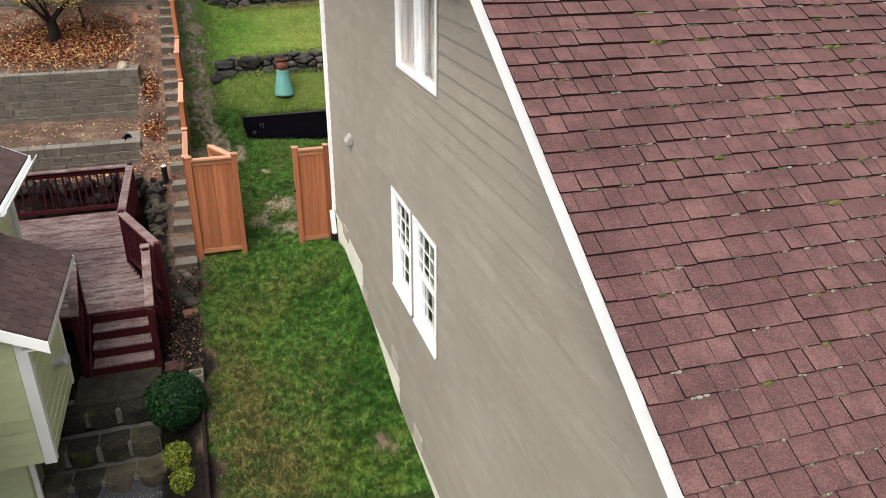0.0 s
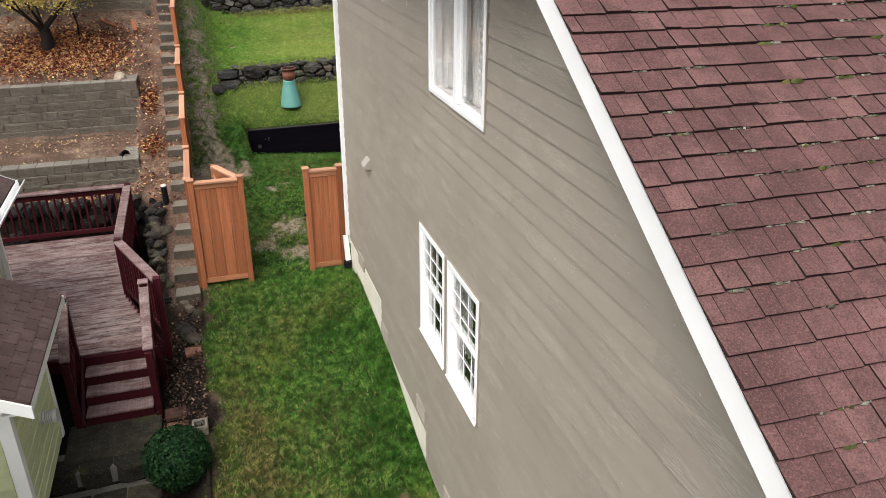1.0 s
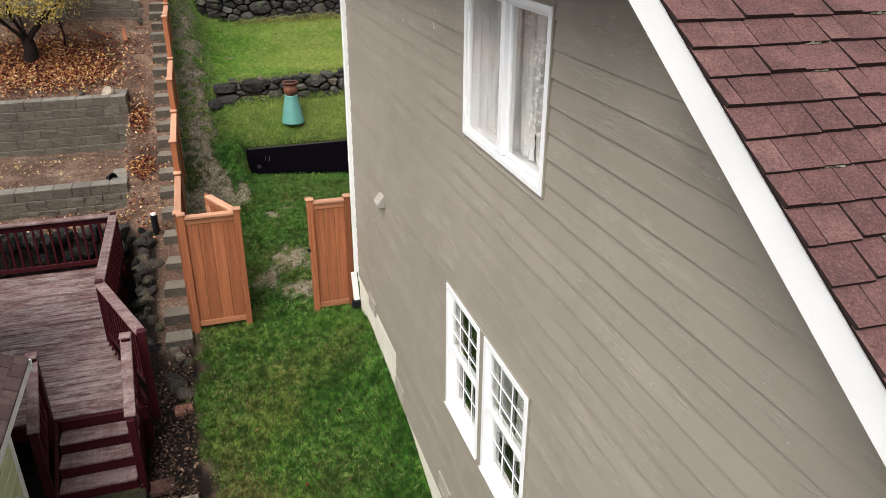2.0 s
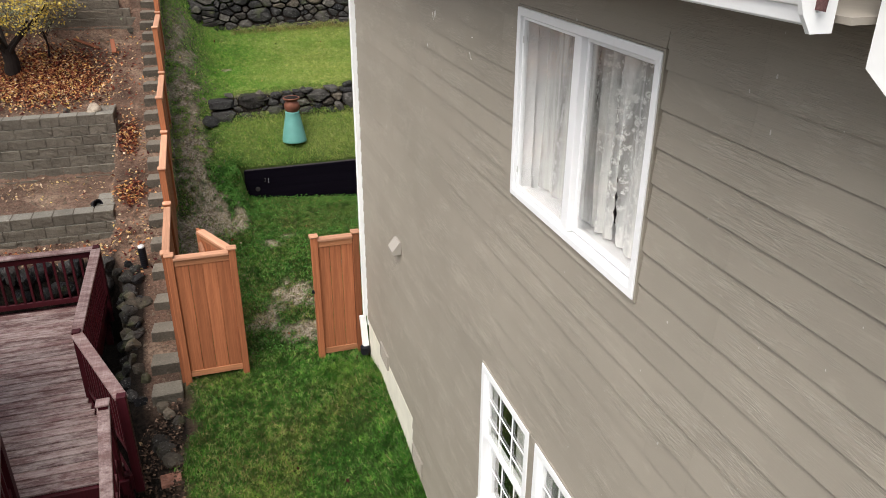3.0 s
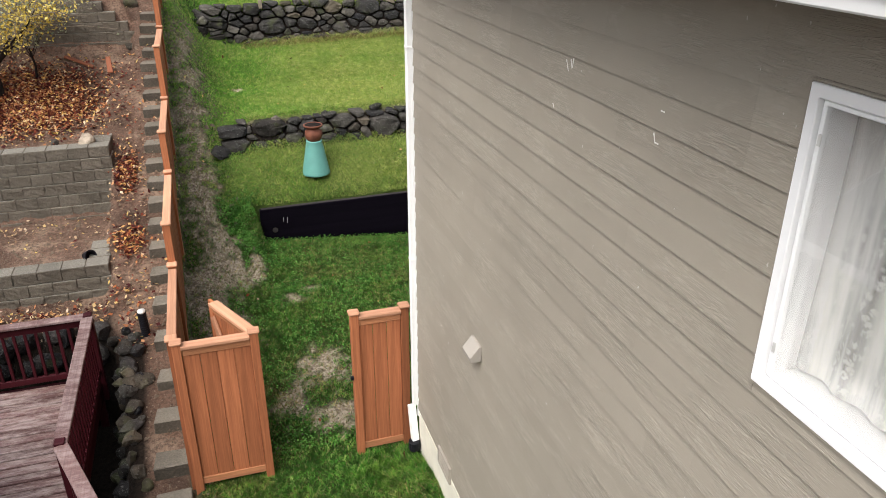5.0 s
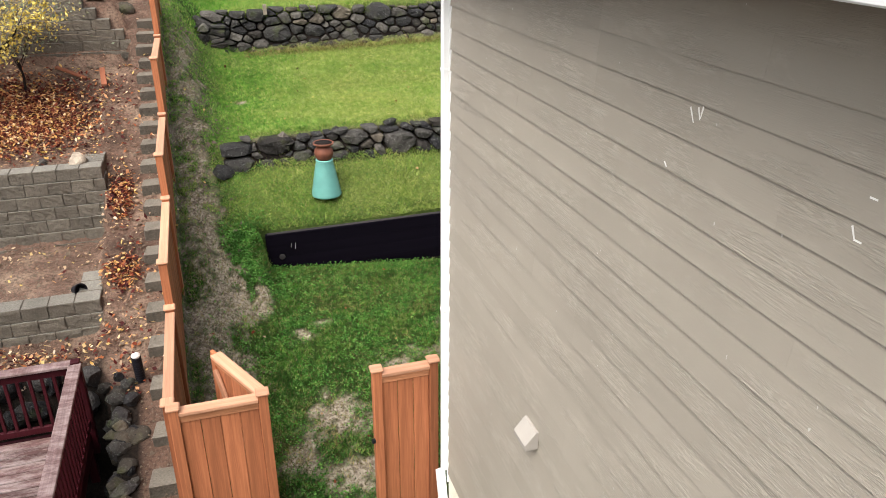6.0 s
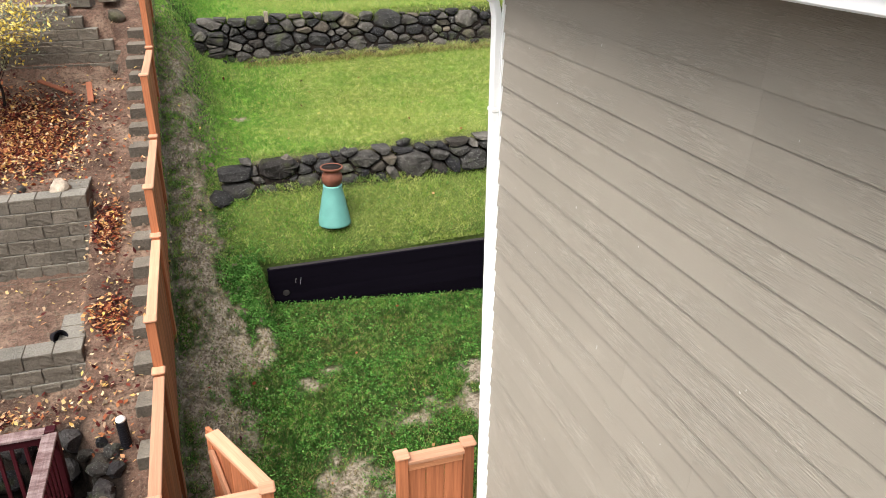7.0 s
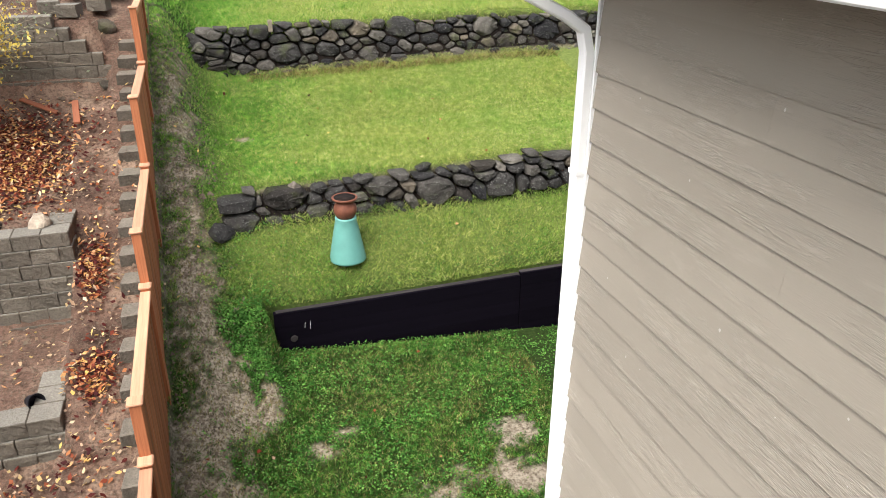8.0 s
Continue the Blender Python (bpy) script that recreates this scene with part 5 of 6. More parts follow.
leaf_ball("small_shrub", (-0.87, 8.60, -0.62), 0.20, 2200, 0.018, M_SHRUB, "small yellow-green shrub in the edged bed", 1.0, 0.2, seed=2)
leaf_ball("small_shrub", (-0.80, 8.22, -0.72), 0.18, 1600, 0.018, M_SHRUB, "small yellow-green shrub in the edged bed", 1.0, 0.25, seed=3)

# ---- the neighbouring pale green house ----
nb = thing("neighbour_house", (-3.2, 9.0, -1.3), "neighbouring house with pale green siding, white trim and dark shingles", "house")
nb_wall = part("wall", box((-7.6, 3.0, -1.4), (-3.21, 12.98, 2.28)), M_GREEN, nb)
for i in range(20):
    z = -1.3 + 0.17 * i
    part("siding_board", board((0.014, 9.9, 0.168), M_GREEN, 0.003), None, nb_wall, "", Matrix.Translation((-3.203, 8.03, z + 0.085)) @ Matrix.Rotation(radians(2.5), 4, "Y"))
part("corner_trim", box((-3.23, 12.90, -1.3), (-3.175, 13.02, 2.2), 0.003), M_WHITE, nb)
part("roof", slab_between([(-2.82, 10.7, 2.25), (-2.82, 13.35, 2.25), (-5.3, 13.35, 3.55), (-5.3, 10.7, 3.55)], 0.06), M_ROOF_DARK, nb, "dark brown shingle roof")
part("roof", slab_between([(-2.82, 2.7, 2.25), (-2.82, 10.7, 2.25), (-5.3, 10.7, 3.55), (-5.3, 2.7, 3.55)], 0.06), M_ROOF_DARK, nb)
part("roof", slab_between([(-5.3, 2.7, 3.55), (-5.3, 13.35, 3.55), (-8.3, 13.35, 2.0), (-8.3, 2.7, 2.0)], 0.06), M_ROOF_DARK, nb)
part("soffit", box((-3.2, 2.7, 2.13), (-2.86, 13.33, 2.15)), M_WHITE, nb)
part("rake_board", slab_between([(-2.80, 13.36, 2.23), (-2.80, 13.39, 2.23), (-5.3, 13.39, 3.53), (-5.3, 13.36, 3.53)], 0.18), M_WHITE, nb)
part("gutter", prism([(-2.80, 2.24), (-2.80, 2.13), (-2.75, 2.13), (-2.71, 2.18), (-2.69, 2.24), (-2.70, 2.24), (-2.73, 2.18), (-2.76, 2.14), (-2.79, 2.14), (-2.79, 2.24)], "y", 10.9, 13.4), M_WHITE, nb, "white gutter")
part("downspout", bar((-2.76, 13.1, 2.13), (-3.12, 13.0, 1.95), 0.06, 0.06), M_WHITE, nb)
part("downspout", bar((-3.13, 12.98, 1.97), (-3.13, 12.98, -0.4), 0.06, 0.06), M_WHITE, nb)
# box bay
bay = part("bay", box((-3.2, 8.45, -0.20), (-2.26, 10.22, 1.66)), M_GREEN, nb, "projecting pale green bay")
for i in range(11):
    z = -0.20 + 0.165 * i
    part("siding_board", board((0.016, 1.6, 0.165), M_GREEN, 0.003), None, bay, "", Matrix.Translation((-2.253, 9.36, z + 0.082)) @ Matrix.Rotation(radians(3), 4, "Y"))
    part("siding_board", board((0.86, 0.016, 0.165), M_GREEN, 0.003), None, bay, "", Matrix.Translation((-2.80, 8.443, z + 0.082)) @ Matrix.Rotation(radians(-3), 4, "X"))
part("corner_trim", box((-2.36, 8.415, -0.22), (-2.225, 8.53, 1.70), 0.004), M_WHITE, bay)
part("corner_trim", box((-2.30, 10.15, -0.22), (-2.235, 10.25, 1.70), 0.004), M_WHITE, bay)
NR = lambda x: 1.60 + 0.53 * (-1.97 - x)
bay_roof = part("roof", slab_between([(-1.97, 8.25, NR(-1.97)), (-1.97, 10.58, NR(-1.97)), (-3.6, 10.58, NR(-3.6)), (-3.6, 8.25, NR(-3.6))], 0.04), M_ROOF_DARK, nb, "dark brown bay roof")
part("fascia", box((-2.0, 8.26, NR(-1.97) - 0.15), (-1.975, 10.57, NR(-1.97) - 0.045)), M_WHITE, nb)
part("soffit", box((-2.25, 8.28, NR(-1.97) - 0.14), (-2.0, 10.56, NR(-1.97) - 0.12)), M_WHITE, nb)
part("rake_board", slab_between([(-1.95, 8.22, NR(-1.95) - 0.02), (-1.95, 8.248, NR(-1.95) - 0.02), (-3.6, 8.248, NR(-3.6) - 0.02), (-3.6, 8.22, NR(-3.6) - 0.02)], 0.14), M_WHITE, nb)
part("rake_board", slab_between([(-1.95, 10.582, NR(-1.95) - 0.02), (-1.95, 10.61, NR(-1.95) - 0.02), (-3.6, 10.61, NR(-3.6) - 0.02), (-3.6, 10.582, NR(-3.6) - 0.02)], 0.14), M_WHITE, nb)
cap = part("vent_cap", lathe([(0.075, 0.0), (0.075, 0.03), (0.055, 0.032), (0.055, 0.14), (0.085, 0.142), (0.085, 0.19), (0.03, 0.20)], 20), M_GALV, bay, "grey metal flue vent", Matrix.Translation((-2.25, 9.45, 0.60)) @ Matrix.Rotation(radians(90), 4, "Y"))
for i in range(5):
    part("fin", lathe([(0.07, 0), (0.08, 0.004), (0.08, 0.012), (0.07, 0.016)], 20), M_GALV, cap, "", Matrix.Translation((-2.20 + 0.022 * i, 9.45, 0.60)) @ Matrix.Rotation(radians(90), 4, "Y"))
part("wall", box((-3.2, 8.55, -1.4), (-2.62, 10.15, -0.21)), M_GREEN, nb, "pale green wall below the bay")
bwin = part("window", frame_ring(bmesh.new(), -2.62, -2.56, 8.66, 9.5, -1.12, -0.3, 0.06), M_VINYL, nb, "white basement window")
pane_of(-2.59, 8.71, 9.45, -1.07, -0.35, bwin)

# bay roof shingles
r = 0
x = -1.96
while x > -3.5:
    yy = 8.25 - (0.11 if r % 2 else 0)
    while yy < 10.58:
        a, b = max(yy, 8.25), min(yy + 0.24, 10.58)
        if b - a > 0.04:
            part("shingle", board((0.155, round(b - a - 0.011, 3), 0.014), M_ROOF_DARK, 0.0), None, bay_roof, "", Matrix.Translation((x - 0.07, (a + b) / 2, NR(x - 0.07) + 0.007)) @ Matrix.Rotation(math.atan(0.53) - 0.03, 4, "Y"))
        yy += 0.24
    x -= 0.125
    r += 1

# ---- garden things on the back lawn ----
planter = thing("raised_bed_wall", (3.0, 18.75, 0.4), "black painted timber retaining wall of a raised lawn bed", "retaining wall")
for i in range(6):
    zt = 1.20 - 0.205 * i
    part("timber", bar((0.90, 18.74, zt - 0.1), (4.35, 18.83, zt - 0.1), 0.09, 0.204, 0.002), M_BLACKWOOD, planter)
    part("timber", bar((4.36, 18.83, zt - 0.1 + 0.03), (6.4, 18.88, zt - 0.1 + 0.03), 0.09, 0.204, 0.002), M_BLACKWOOD, planter)
part("cap_board", bar((0.93, 18.76, 1.205), (4.35, 18.85, 1.205), 0.07, 0.012, 0.004), M_BLACKTOP, planter, "worn top edge")
part("cap_board", bar((4.36, 18.85, 1.235), (6.4, 18.90, 1.235), 0.07, 0.012, 0.004), M_BLACKTOP, planter)
for x, z, s in ((1.28, 0.95, 0.05), (1.35, 0.92, 0.07)):
    part("scuff", bar((x, 18.698, z), (x + 0.01, 18.698, z + s * 1.6), 0.012, 0.004, 0.0), M_CHALK, planter, "pale scuff mark")
part("bolt_plate", lathe([(0.045, 0), (0.05, 0.008), (0.03, 0.014)], 14), M_BLACKTOP, planter, "", Matrix.Translation((1.13, 18.69, 0.82)) @ Matrix.Rotation(radians(90), 4, "X"))

PX, PY = 2.0, 19.3
PZ = zat(PX, PY)
solo("tall_planter", lathe([(0.0, 0.0), (0.24, 0.0), (0.25, 0.015), (0.245, 0.04), (0.205, 0.26), (0.165, 0.47), (0.14, 0.585), (0.145, 0.605), (0.14, 0.62), (0.10, 0.62)], 40), M_TEAL, "teal glazed tapered planter standing upside down on the lawn", "planter", "", "", Matrix.Translation((PX, PY, PZ - 0.04)), True)
pot = thing("clay_pot", (PX, PY, PZ + 0.578), "brown terracotta pot with a dark inside standing on the teal planter", "pot")
part("body", lathe([(0.0, 0.0), (0.11, 0.0), (0.125, 0.02), (0.15, 0.08), (0.156, 0.12), (0.145, 0.17), (0.115, 0.205), (0.112, 0.225), (0.15, 0.245), (0.168, 0.262), (0.170, 0.282), (0.158, 0.29), (0.147, 0.284), (0.143, 0.276)], 36, False), M_TERRA, pot, "", Matrix.Translation((PX, PY, PZ + 0.578)), True)
# added lining in a near-black colour that paints the shade inside the pot
part("inside", lathe([(0.1435, 0.278), (0.134, 0.24), (0.104, 0.215), (0.1, 0.212)], 36), M_BARK, pot, "pot inside, darkened in colour for the shade in it", Matrix.Translation((PX, PY, PZ + 0.582)), True)
solo("stub_post", box((-0.04, -0.04, 0), (0.04, 0.04, 0.22), 0.01), M_PALEROCK, "pale stub post on the back rock wall", "post", "", "", Matrix.Translation((1.75, 25.0, 3.74)))

for x, y, a, ln in ((-1.40, 21.95, 0.10, 0.62), (-2.0, 22.65, 1.05, 0.62)):
    solo("scrap_board", board((0.09, ln, 0.035), M_STICK, 0.006).copy(), None, "reddish scrap board lying on bare soil", "board", "scrap boards", "", Matrix.Translation((x, y, zat(x, y) + 0.055)) @ Euler((math.atan(0.3), 0, a)).to_matrix().to_4x4())


def drain_pipe():
    y, x = 16.0, -0.93
    p = thing("drain_pipe", (x, y, zat(x, y)), "black corrugated drain pipe stub sticking out of the soil", "pipe")
    prof = []
    for i in range(11):
        prof += [(0.053, 0.026 * i), (0.056, 0.026 * i + 0.004), (0.056, 0.026 * i + 0.020), (0.053, 0.026 * i + 0.024)]
    m = Matrix.Translation((x, y, zat(x, y) - 0.03)) @ Matrix.Rotation(0.15, 4, "X") @ Matrix.Diagonal((1.05, 1.05, 1.45, 1))
    part("pipe", lathe(prof, 18), M_BLACKPL, p, "", m)
    part("cap", lathe([(0.05, 0.288), (0.05, 0.30), (0.03, 0.31)], 18), M_GALV, p, "pale pipe end", m)


drain_pipe()
solo("nursery_pot", lathe([(0.0, 0), (0.06, 0), (0.085, 0.13), (0.092, 0.13), (0.092, 0.15), (0.08, 0.15), (0.06, 0.03), (0.0, 0.03)], 20), M_BLACKPL, "small black plastic nursery pot tipped over", "pot", "", "", Matrix.Translation((-1.75, 17.62, zat(-1.75, 17.62) + 0.09)) @ Euler((1.3, 0.3, 0.6)).to_matrix().to_4x4())


# ---- tree on the upper terrace ----
def tree(at, seed, spread_r, height, leaves, leaf_mat, label, limbs, trunk_r, twig_mat):
    rs = random.Random(seed)
    t = thing("tree", at, label, "tree")
    base = Vector(at)
    trunk = tube([base + Vector((0, 0, -0.1)), base + Vector((0.03, 0.02, 0.25)), base + Vector((-0.02, 0.05, 0.55))], [trunk_r * 1.3, trunk_r, trunk_r * 0.85], 12)
    part("trunk", trunk, M_BARK, t)
    tips = []
    for i in range(limbs):
        a = i * 2.4 + rs.uniform(-0.3, 0.3)
        out = spread_r * rs.uniform(0.55, 1.0)
        top = height * rs.uniform(0.6, 1.0)
        p0 = base + Vector((0, 0, 0.35 + 0.15 * rs.random()))
        p1 = p0 + Vector((math.cos(a) * out * 0.4, math.sin(a) * out * 0.4, top * 0.35))
        p2 = p0 + Vector((math.cos(a + 0.2) * out * 0.75, math.sin(a + 0.2) * out * 0.75, top * 0.65))
        p3 = p0 + Vector((math.cos(a + 0.1) * out, math.sin(a + 0.1) * out, top * 0.85))
        part("limb", tube([p0, p1, p2, p3], [trunk_r * 0.3, trunk_r * 0.18, trunk_r * 0.1, 0.005], 7), M_BARK, t)
        for k in range(22):
            s = p1.lerp(p3, rs.uniform(0.1, 1.0))
            e = s + Vector((rs.gauss(0, 0.35), rs.gauss(0, 0.35), rs.uniform(-0.15, 0.5)))
            part("twig", tube([s, s.lerp(e, 0.5) + Vector((0, 0, 0.05)), e], [0.009, 0.006, 0.003], 5), twig_mat, t)
            tips += [(s, e)]
    rs2 = np.random.RandomState(seed)
    n = leaves
    idx = rs2.randint(0, len(tips), n)
    A = np.array([tips[i][0][:] for i in idx])
    B = np.array([tips[i][1][:] for i in idx])
    c = A + (B - A) * rs2.uniform(0.2, 1.05, (n, 1)) + rs2.normal(size=(n, 3)) * 0.07
    u = rs2.normal(size=(n, 3))
    u /= np.linalg.norm(u, axis=1)[:, None]
    w = np.cross(u, rs2.normal(size=(n, 3)))
    w /= np.linalg.norm(w, axis=1)[:, None]
    s = 0.031 * rs2.uniform(0.6, 1.3, (n, 1))
    ob = soup("crown", np.stack([c - u * s, c + w * s * 0.6, c + u * s, c - w * s * 0.6], 1), 1, leaf_mat, "", "")
    del ob["kind"]
    hang(ob, t, IDENT)


tree((-3.42, 21.85, zat(-3.42, 21.85)), 3, 1.5, 1.7, 5200, M_TREELEAF, "small autumn tree with dark trunk and sparse yellow leaves", 10, 0.14, M_TWIG)
tree((-2.75, 22.3, zat(-2.75, 22.3)), 9, 0.8, 1.3, 1500, M_GREYLEAF, "thin bare shrub with grey-green and yellow leaves", 8, 0.02, M_TWIG)

# ---- fallen leaves ----


def litter(name, pts, size, material, label, seed):
    rs = np.random.RandomState(seed)
    n = len(pts)
    x, y = pts[:, 0], pts[:, 1]
    c = np.stack([x, y, land(x, y) + 0.035 + rs.uniform(0, 0.035, n)], 1)
    a = rs.uniform(0, 6.28, n)
    tilt = rs.normal(size=(n, 2)) * 0.45
    u = np.stack([np.cos(a), np.sin(a), tilt[:, 0]], 1)
    w = np.stack([-np.sin(a), np.cos(a), tilt[:, 1]], 1)
    s = (size * rs.uniform(0.6, 1.4, n))[:, None]
    quad = np.stack([c - u * s, c - u * s * 0.2 + w * s * 0.6, c + u * s, c - u * s * 0.2 - w * s * 0.6], 1)
    soup(name, quad, 1, material, label, "leaves")


rs = np.random.RandomState(21)


def blob(cx, cy, sx, sy, n):
    return np.stack([rs.normal(cx, sx, n), rs.normal(cy, sy, n)], 1)


pile = np.concatenate([blob(-3.4, 21.5, 0.85, 0.6, 9500), blob(-2.5, 21.5, 0.42, 0.5, 3400), blob(-2.9, 20.7, 0.7, 0.3, 500), blob(-1.14, 19.2, 0.09, 0.22, 650), blob(-1.12, 17.75, 0.13, 0.17, 420), blob(-1.0, 16.2, 0.14, 0.2, 60), blob(-0.95, 18.2, 0.25, 1.3, 130), blob(-1.6, 21.0, 0.5, 0.9, 420), blob(-2.6, 16.75, 0.9, 0.16, 420)])
pile = pile[(pile[:, 0] < -0.5) & ((np.abs(pile[:, 1] - 19.45) > 0.12) | (pile[:, 0] > -1.3))]
litter("leaf_litter", pile, 0.031, M_LITTER, "drift of red-brown and orange fallen leaves", 1)
loose = np.stack([rs.uniform(-6, -0.6, 550), rs.uniform(16.4, 24, 550)], 1)
loose = np.concatenate([loose, blob(-3.0, 21.5, 0.9, 0.6, 700)])
litter("scattered_leaves", np.concatenate([loose, blob(-1.05, 18.4, 0.25, 1.6, 160), blob(-2.8, 18.8, 1.2, 0.25, 200), blob(-2.6, 16.8, 1.0, 0.14, 200), blob(-2.6, 20.4, 0.9, 0.25, 220)]), 0.026, M_PALELEAF, "scattered dry pale leaves on soil", 2)
lawn_l = np.stack([rs.uniform(-0.2, 4.5, 90), rs.uniform(9, 25, 90)], 1)
lawn_l = lawn_l[(lawn_l[:, 0] < 2.1) | (lawn_l[:, 1] > 13.6)]
litter("lawn_leaves", lawn_l, 0.03, M_LITTER, "few fallen leaves on the lawn", 3)

chips = np.concatenate([np.stack([rs.uniform(-1.05, -0.45, 1500), rs.uniform(9.9, 13.0, 1500)], 1)])
litter("bark_chips", chips, 0.022, M_CHIP, "dark bark chips and dead leaves along the lawn edge", 7)

# crumbs of soil and small stones on the bare slope
n = 12000
cp = np.concatenate([np.stack([rs.uniform(-6, -0.2, n), rs.uniform(13, 24.5, n)], 1), np.stack([rs.normal(0.05, 0.25, 3500), rs.uniform(13.6, 24.5, 3500)], 1)])
cp = cp[((cp[:, 1] > 16.2) | (cp[:, 0] > -0.95)) & (np.abs(cp[:, 0] + 0.4) > 0.05)]
cs = rs.uniform(0.006, 0.022, len(cp)) * np.where(rs.uniform(0, 1, len(cp)) < 0.05, 2.2, 1.0)
cz = land(cp[:, 0], cp[:, 1]) + 0.02
tet = np.array([(1, 0, 0), (-0.5, 0.8, 0), (-0.5, -0.8, 0), (0.1, 0, 1.1)])
fc = [(0, 1, 3), (1, 2, 3), (2, 0, 3)]
cent = np.stack([cp[:, 0], cp[:, 1], cz], 1)
tri = np.concatenate([np.stack([cent + tet[i] * cs[:, None] for i in f], 1) for f in fc])
soup("soil_crumbs", tri, 1, plain("soil_crumb", (0.2, 0.155, 0.115), 0.95, 0.4, 9.0), "clods and small stones on bare soil", "soil")
n = 6000
gp = np.stack([rs.uniform(-3.1, -1.15, n), rs.uniform(7.0, 8.72, n)], 1)
gs = rs.uniform(0.008, 0.02, n)
cent = np.stack([gp[:, 0], gp[:, 1], land(gp[:, 0], gp[:, 1]) + 0.004], 1)
tri = np.concatenate([np.stack([cent + tet[i] * gs[:, None] for i in f], 1) for f in fc])
soup("gravel", tri, 1, M_PEBBLE, "grey gravel below the block terraces", "gravel")


# ---- grass ----
def grass(name, x0, x1, y0, y1, per_m2, tall, wide, label, seed, long_at=None, mat=None, straw=None, alt=None):
    rs = np.random.RandomState(seed)
    n = int((x1 - x0) * (y1 - y0) * per_m2)
    x, y = rs.uniform(x0, x1, n), rs.uniform(y0, y1, n)
    # thin the blades by a coarse map of where turf grows
    gx, gy = np.arange(x0, x1 + 0.1, 0.06), np.arange(y0, y1 + 0.1, 0.06)
    GX, GY = np.meshgrid(gx, gy)
    T = turf_at(GX, GY)
    C = hash_noise(GX, GY, 2.6, 11.0)
    ii, jj = ((y - y0) / 0.06).astype(int), ((x - x0) / 0.06).astype(int)
    t, cl = T[ii, jj], C[ii, jj]
    keep = (rs.uniform(0, 1, n) < t ** 1.5) & ~((x > WX - 0.01) & (y < BACK + 0.03)) & ~((np.abs(y - 18.8) < 0.07) & (x > 0.9))
    x, y, t, cl = x[keep], y[keep], t[keep], cl[keep]
    n = len(x)
    z = land(x, y)
    h = tall * rs.uniform(0.5, 1.3, n) * (0.45 + 0.55 * t) * (1 + 0.5 * cl)
    if long_at is not None:
        h *= 1 + long_at(x, y)
    a = rs.uniform(0, 6.28, n)
    lean = rs.uniform(0.4, 1.8, n) * h
    b = rs.uniform(0, 6.28, n)
    c = np.stack([x, y, z - 0.01], 1)
    side = np.stack([np.cos(a), np.sin(a), np.zeros(n)], 1) * (wide * rs.uniform(0.6, 1.3, n))[:, None]
    tip = c + np.stack([np.cos(b) * lean, np.sin(b) * lean, h + 0.01], 1)
    blades = np.stack([c - side, c + side, tip], 1)
    if straw is None:
        soup(name, blades, 1, mat or M_GRASS, label, "grass")
        return
    dry = rs.uniform(0, 1, n) < straw(x, y)
    soup(name, blades[~dry], 1, mat or M_GRASS, label, "grass")
    soup("dry_grass" if alt is None else "lush_grass", blades[dry], 1, alt or M_STRAW, "yellow-brown dry blades in the lawn" if alt is None else "deeper green blades on the damp side of the lawn", "grass")


def thin_at(x, y):
    """Where the side lawn is thin and yellowish."""
    v = np.array([noise.noise(Vector((a * 0.9, b * 0.7, 4.0))) + 0.5 * noise.noise(Vector((a * 3, b * 3, 1.0))) for a, b in zip(x, y)])
    zone = np.exp(-((x - 0.25) / 0.75) ** 2) * (0.25 + 0.75 * sm(12.3, 8.8, y)) * (y < 13.4) + 0.25 * (y > 13.4)
    return np.clip(0.03 + 1.15 * zone * (0.8 + v) + 0.35 * np.clip(v - 0.1, 0, 1), 0, 0.85)


def longer(x, y):
    return 0.5 * np.exp(-((x - 2.1) / 0.25) ** 2) * (y < 13.4) + 1.2 * np.exp(-((x - 1.75) / 0.4) ** 2 - ((y - 13.1) / 0.35) ** 2)


def greener(x, y):
    """Where the upper lawns are a deeper green."""
    return np.clip(0.02 + 0.75 * sm(3.0, 0.6, x) * (0.5 + 0.5 * sm(19.6, 20.6, y)) + 0.25 * np.sin(x * 2.1 + y * 1.7) * np.sin(y * 2.9), 0.05, 0.9)


grass("lawn_grass", -0.7, 2.2, 7.0, 13.4, 9500, 0.045, 0.0052, "mown green lawn with yellowish patches beside the house", 1, longer, None, thin_at)
grass("lawn_grass", -0.4, 4.2, 13.4, 18.75, 9000, 0.038, 0.0052, "patchy green lawn with clover and bare soil", 2, None, None, thin_at)
grass("lawn_grass", -0.4, 5.8, 18.75, 20.0, 8500, 0.036, 0.0068, "yellow-green grass behind the black timber wall, sunlight in its colour", 6, None, M_GRASS_SUN, greener, M_GRASS_MID)
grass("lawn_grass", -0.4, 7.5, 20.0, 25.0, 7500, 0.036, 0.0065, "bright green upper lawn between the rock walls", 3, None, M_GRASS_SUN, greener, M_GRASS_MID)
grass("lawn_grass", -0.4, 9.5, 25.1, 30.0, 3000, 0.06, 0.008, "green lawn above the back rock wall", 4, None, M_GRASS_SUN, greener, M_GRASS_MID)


grass("dry_tufts", 1.2, 7.5, 24.45, 24.72, 1500, 0.13, 0.006, "dry straw tufts along the foot of the back rock wall", 12, None, M_STRAW)


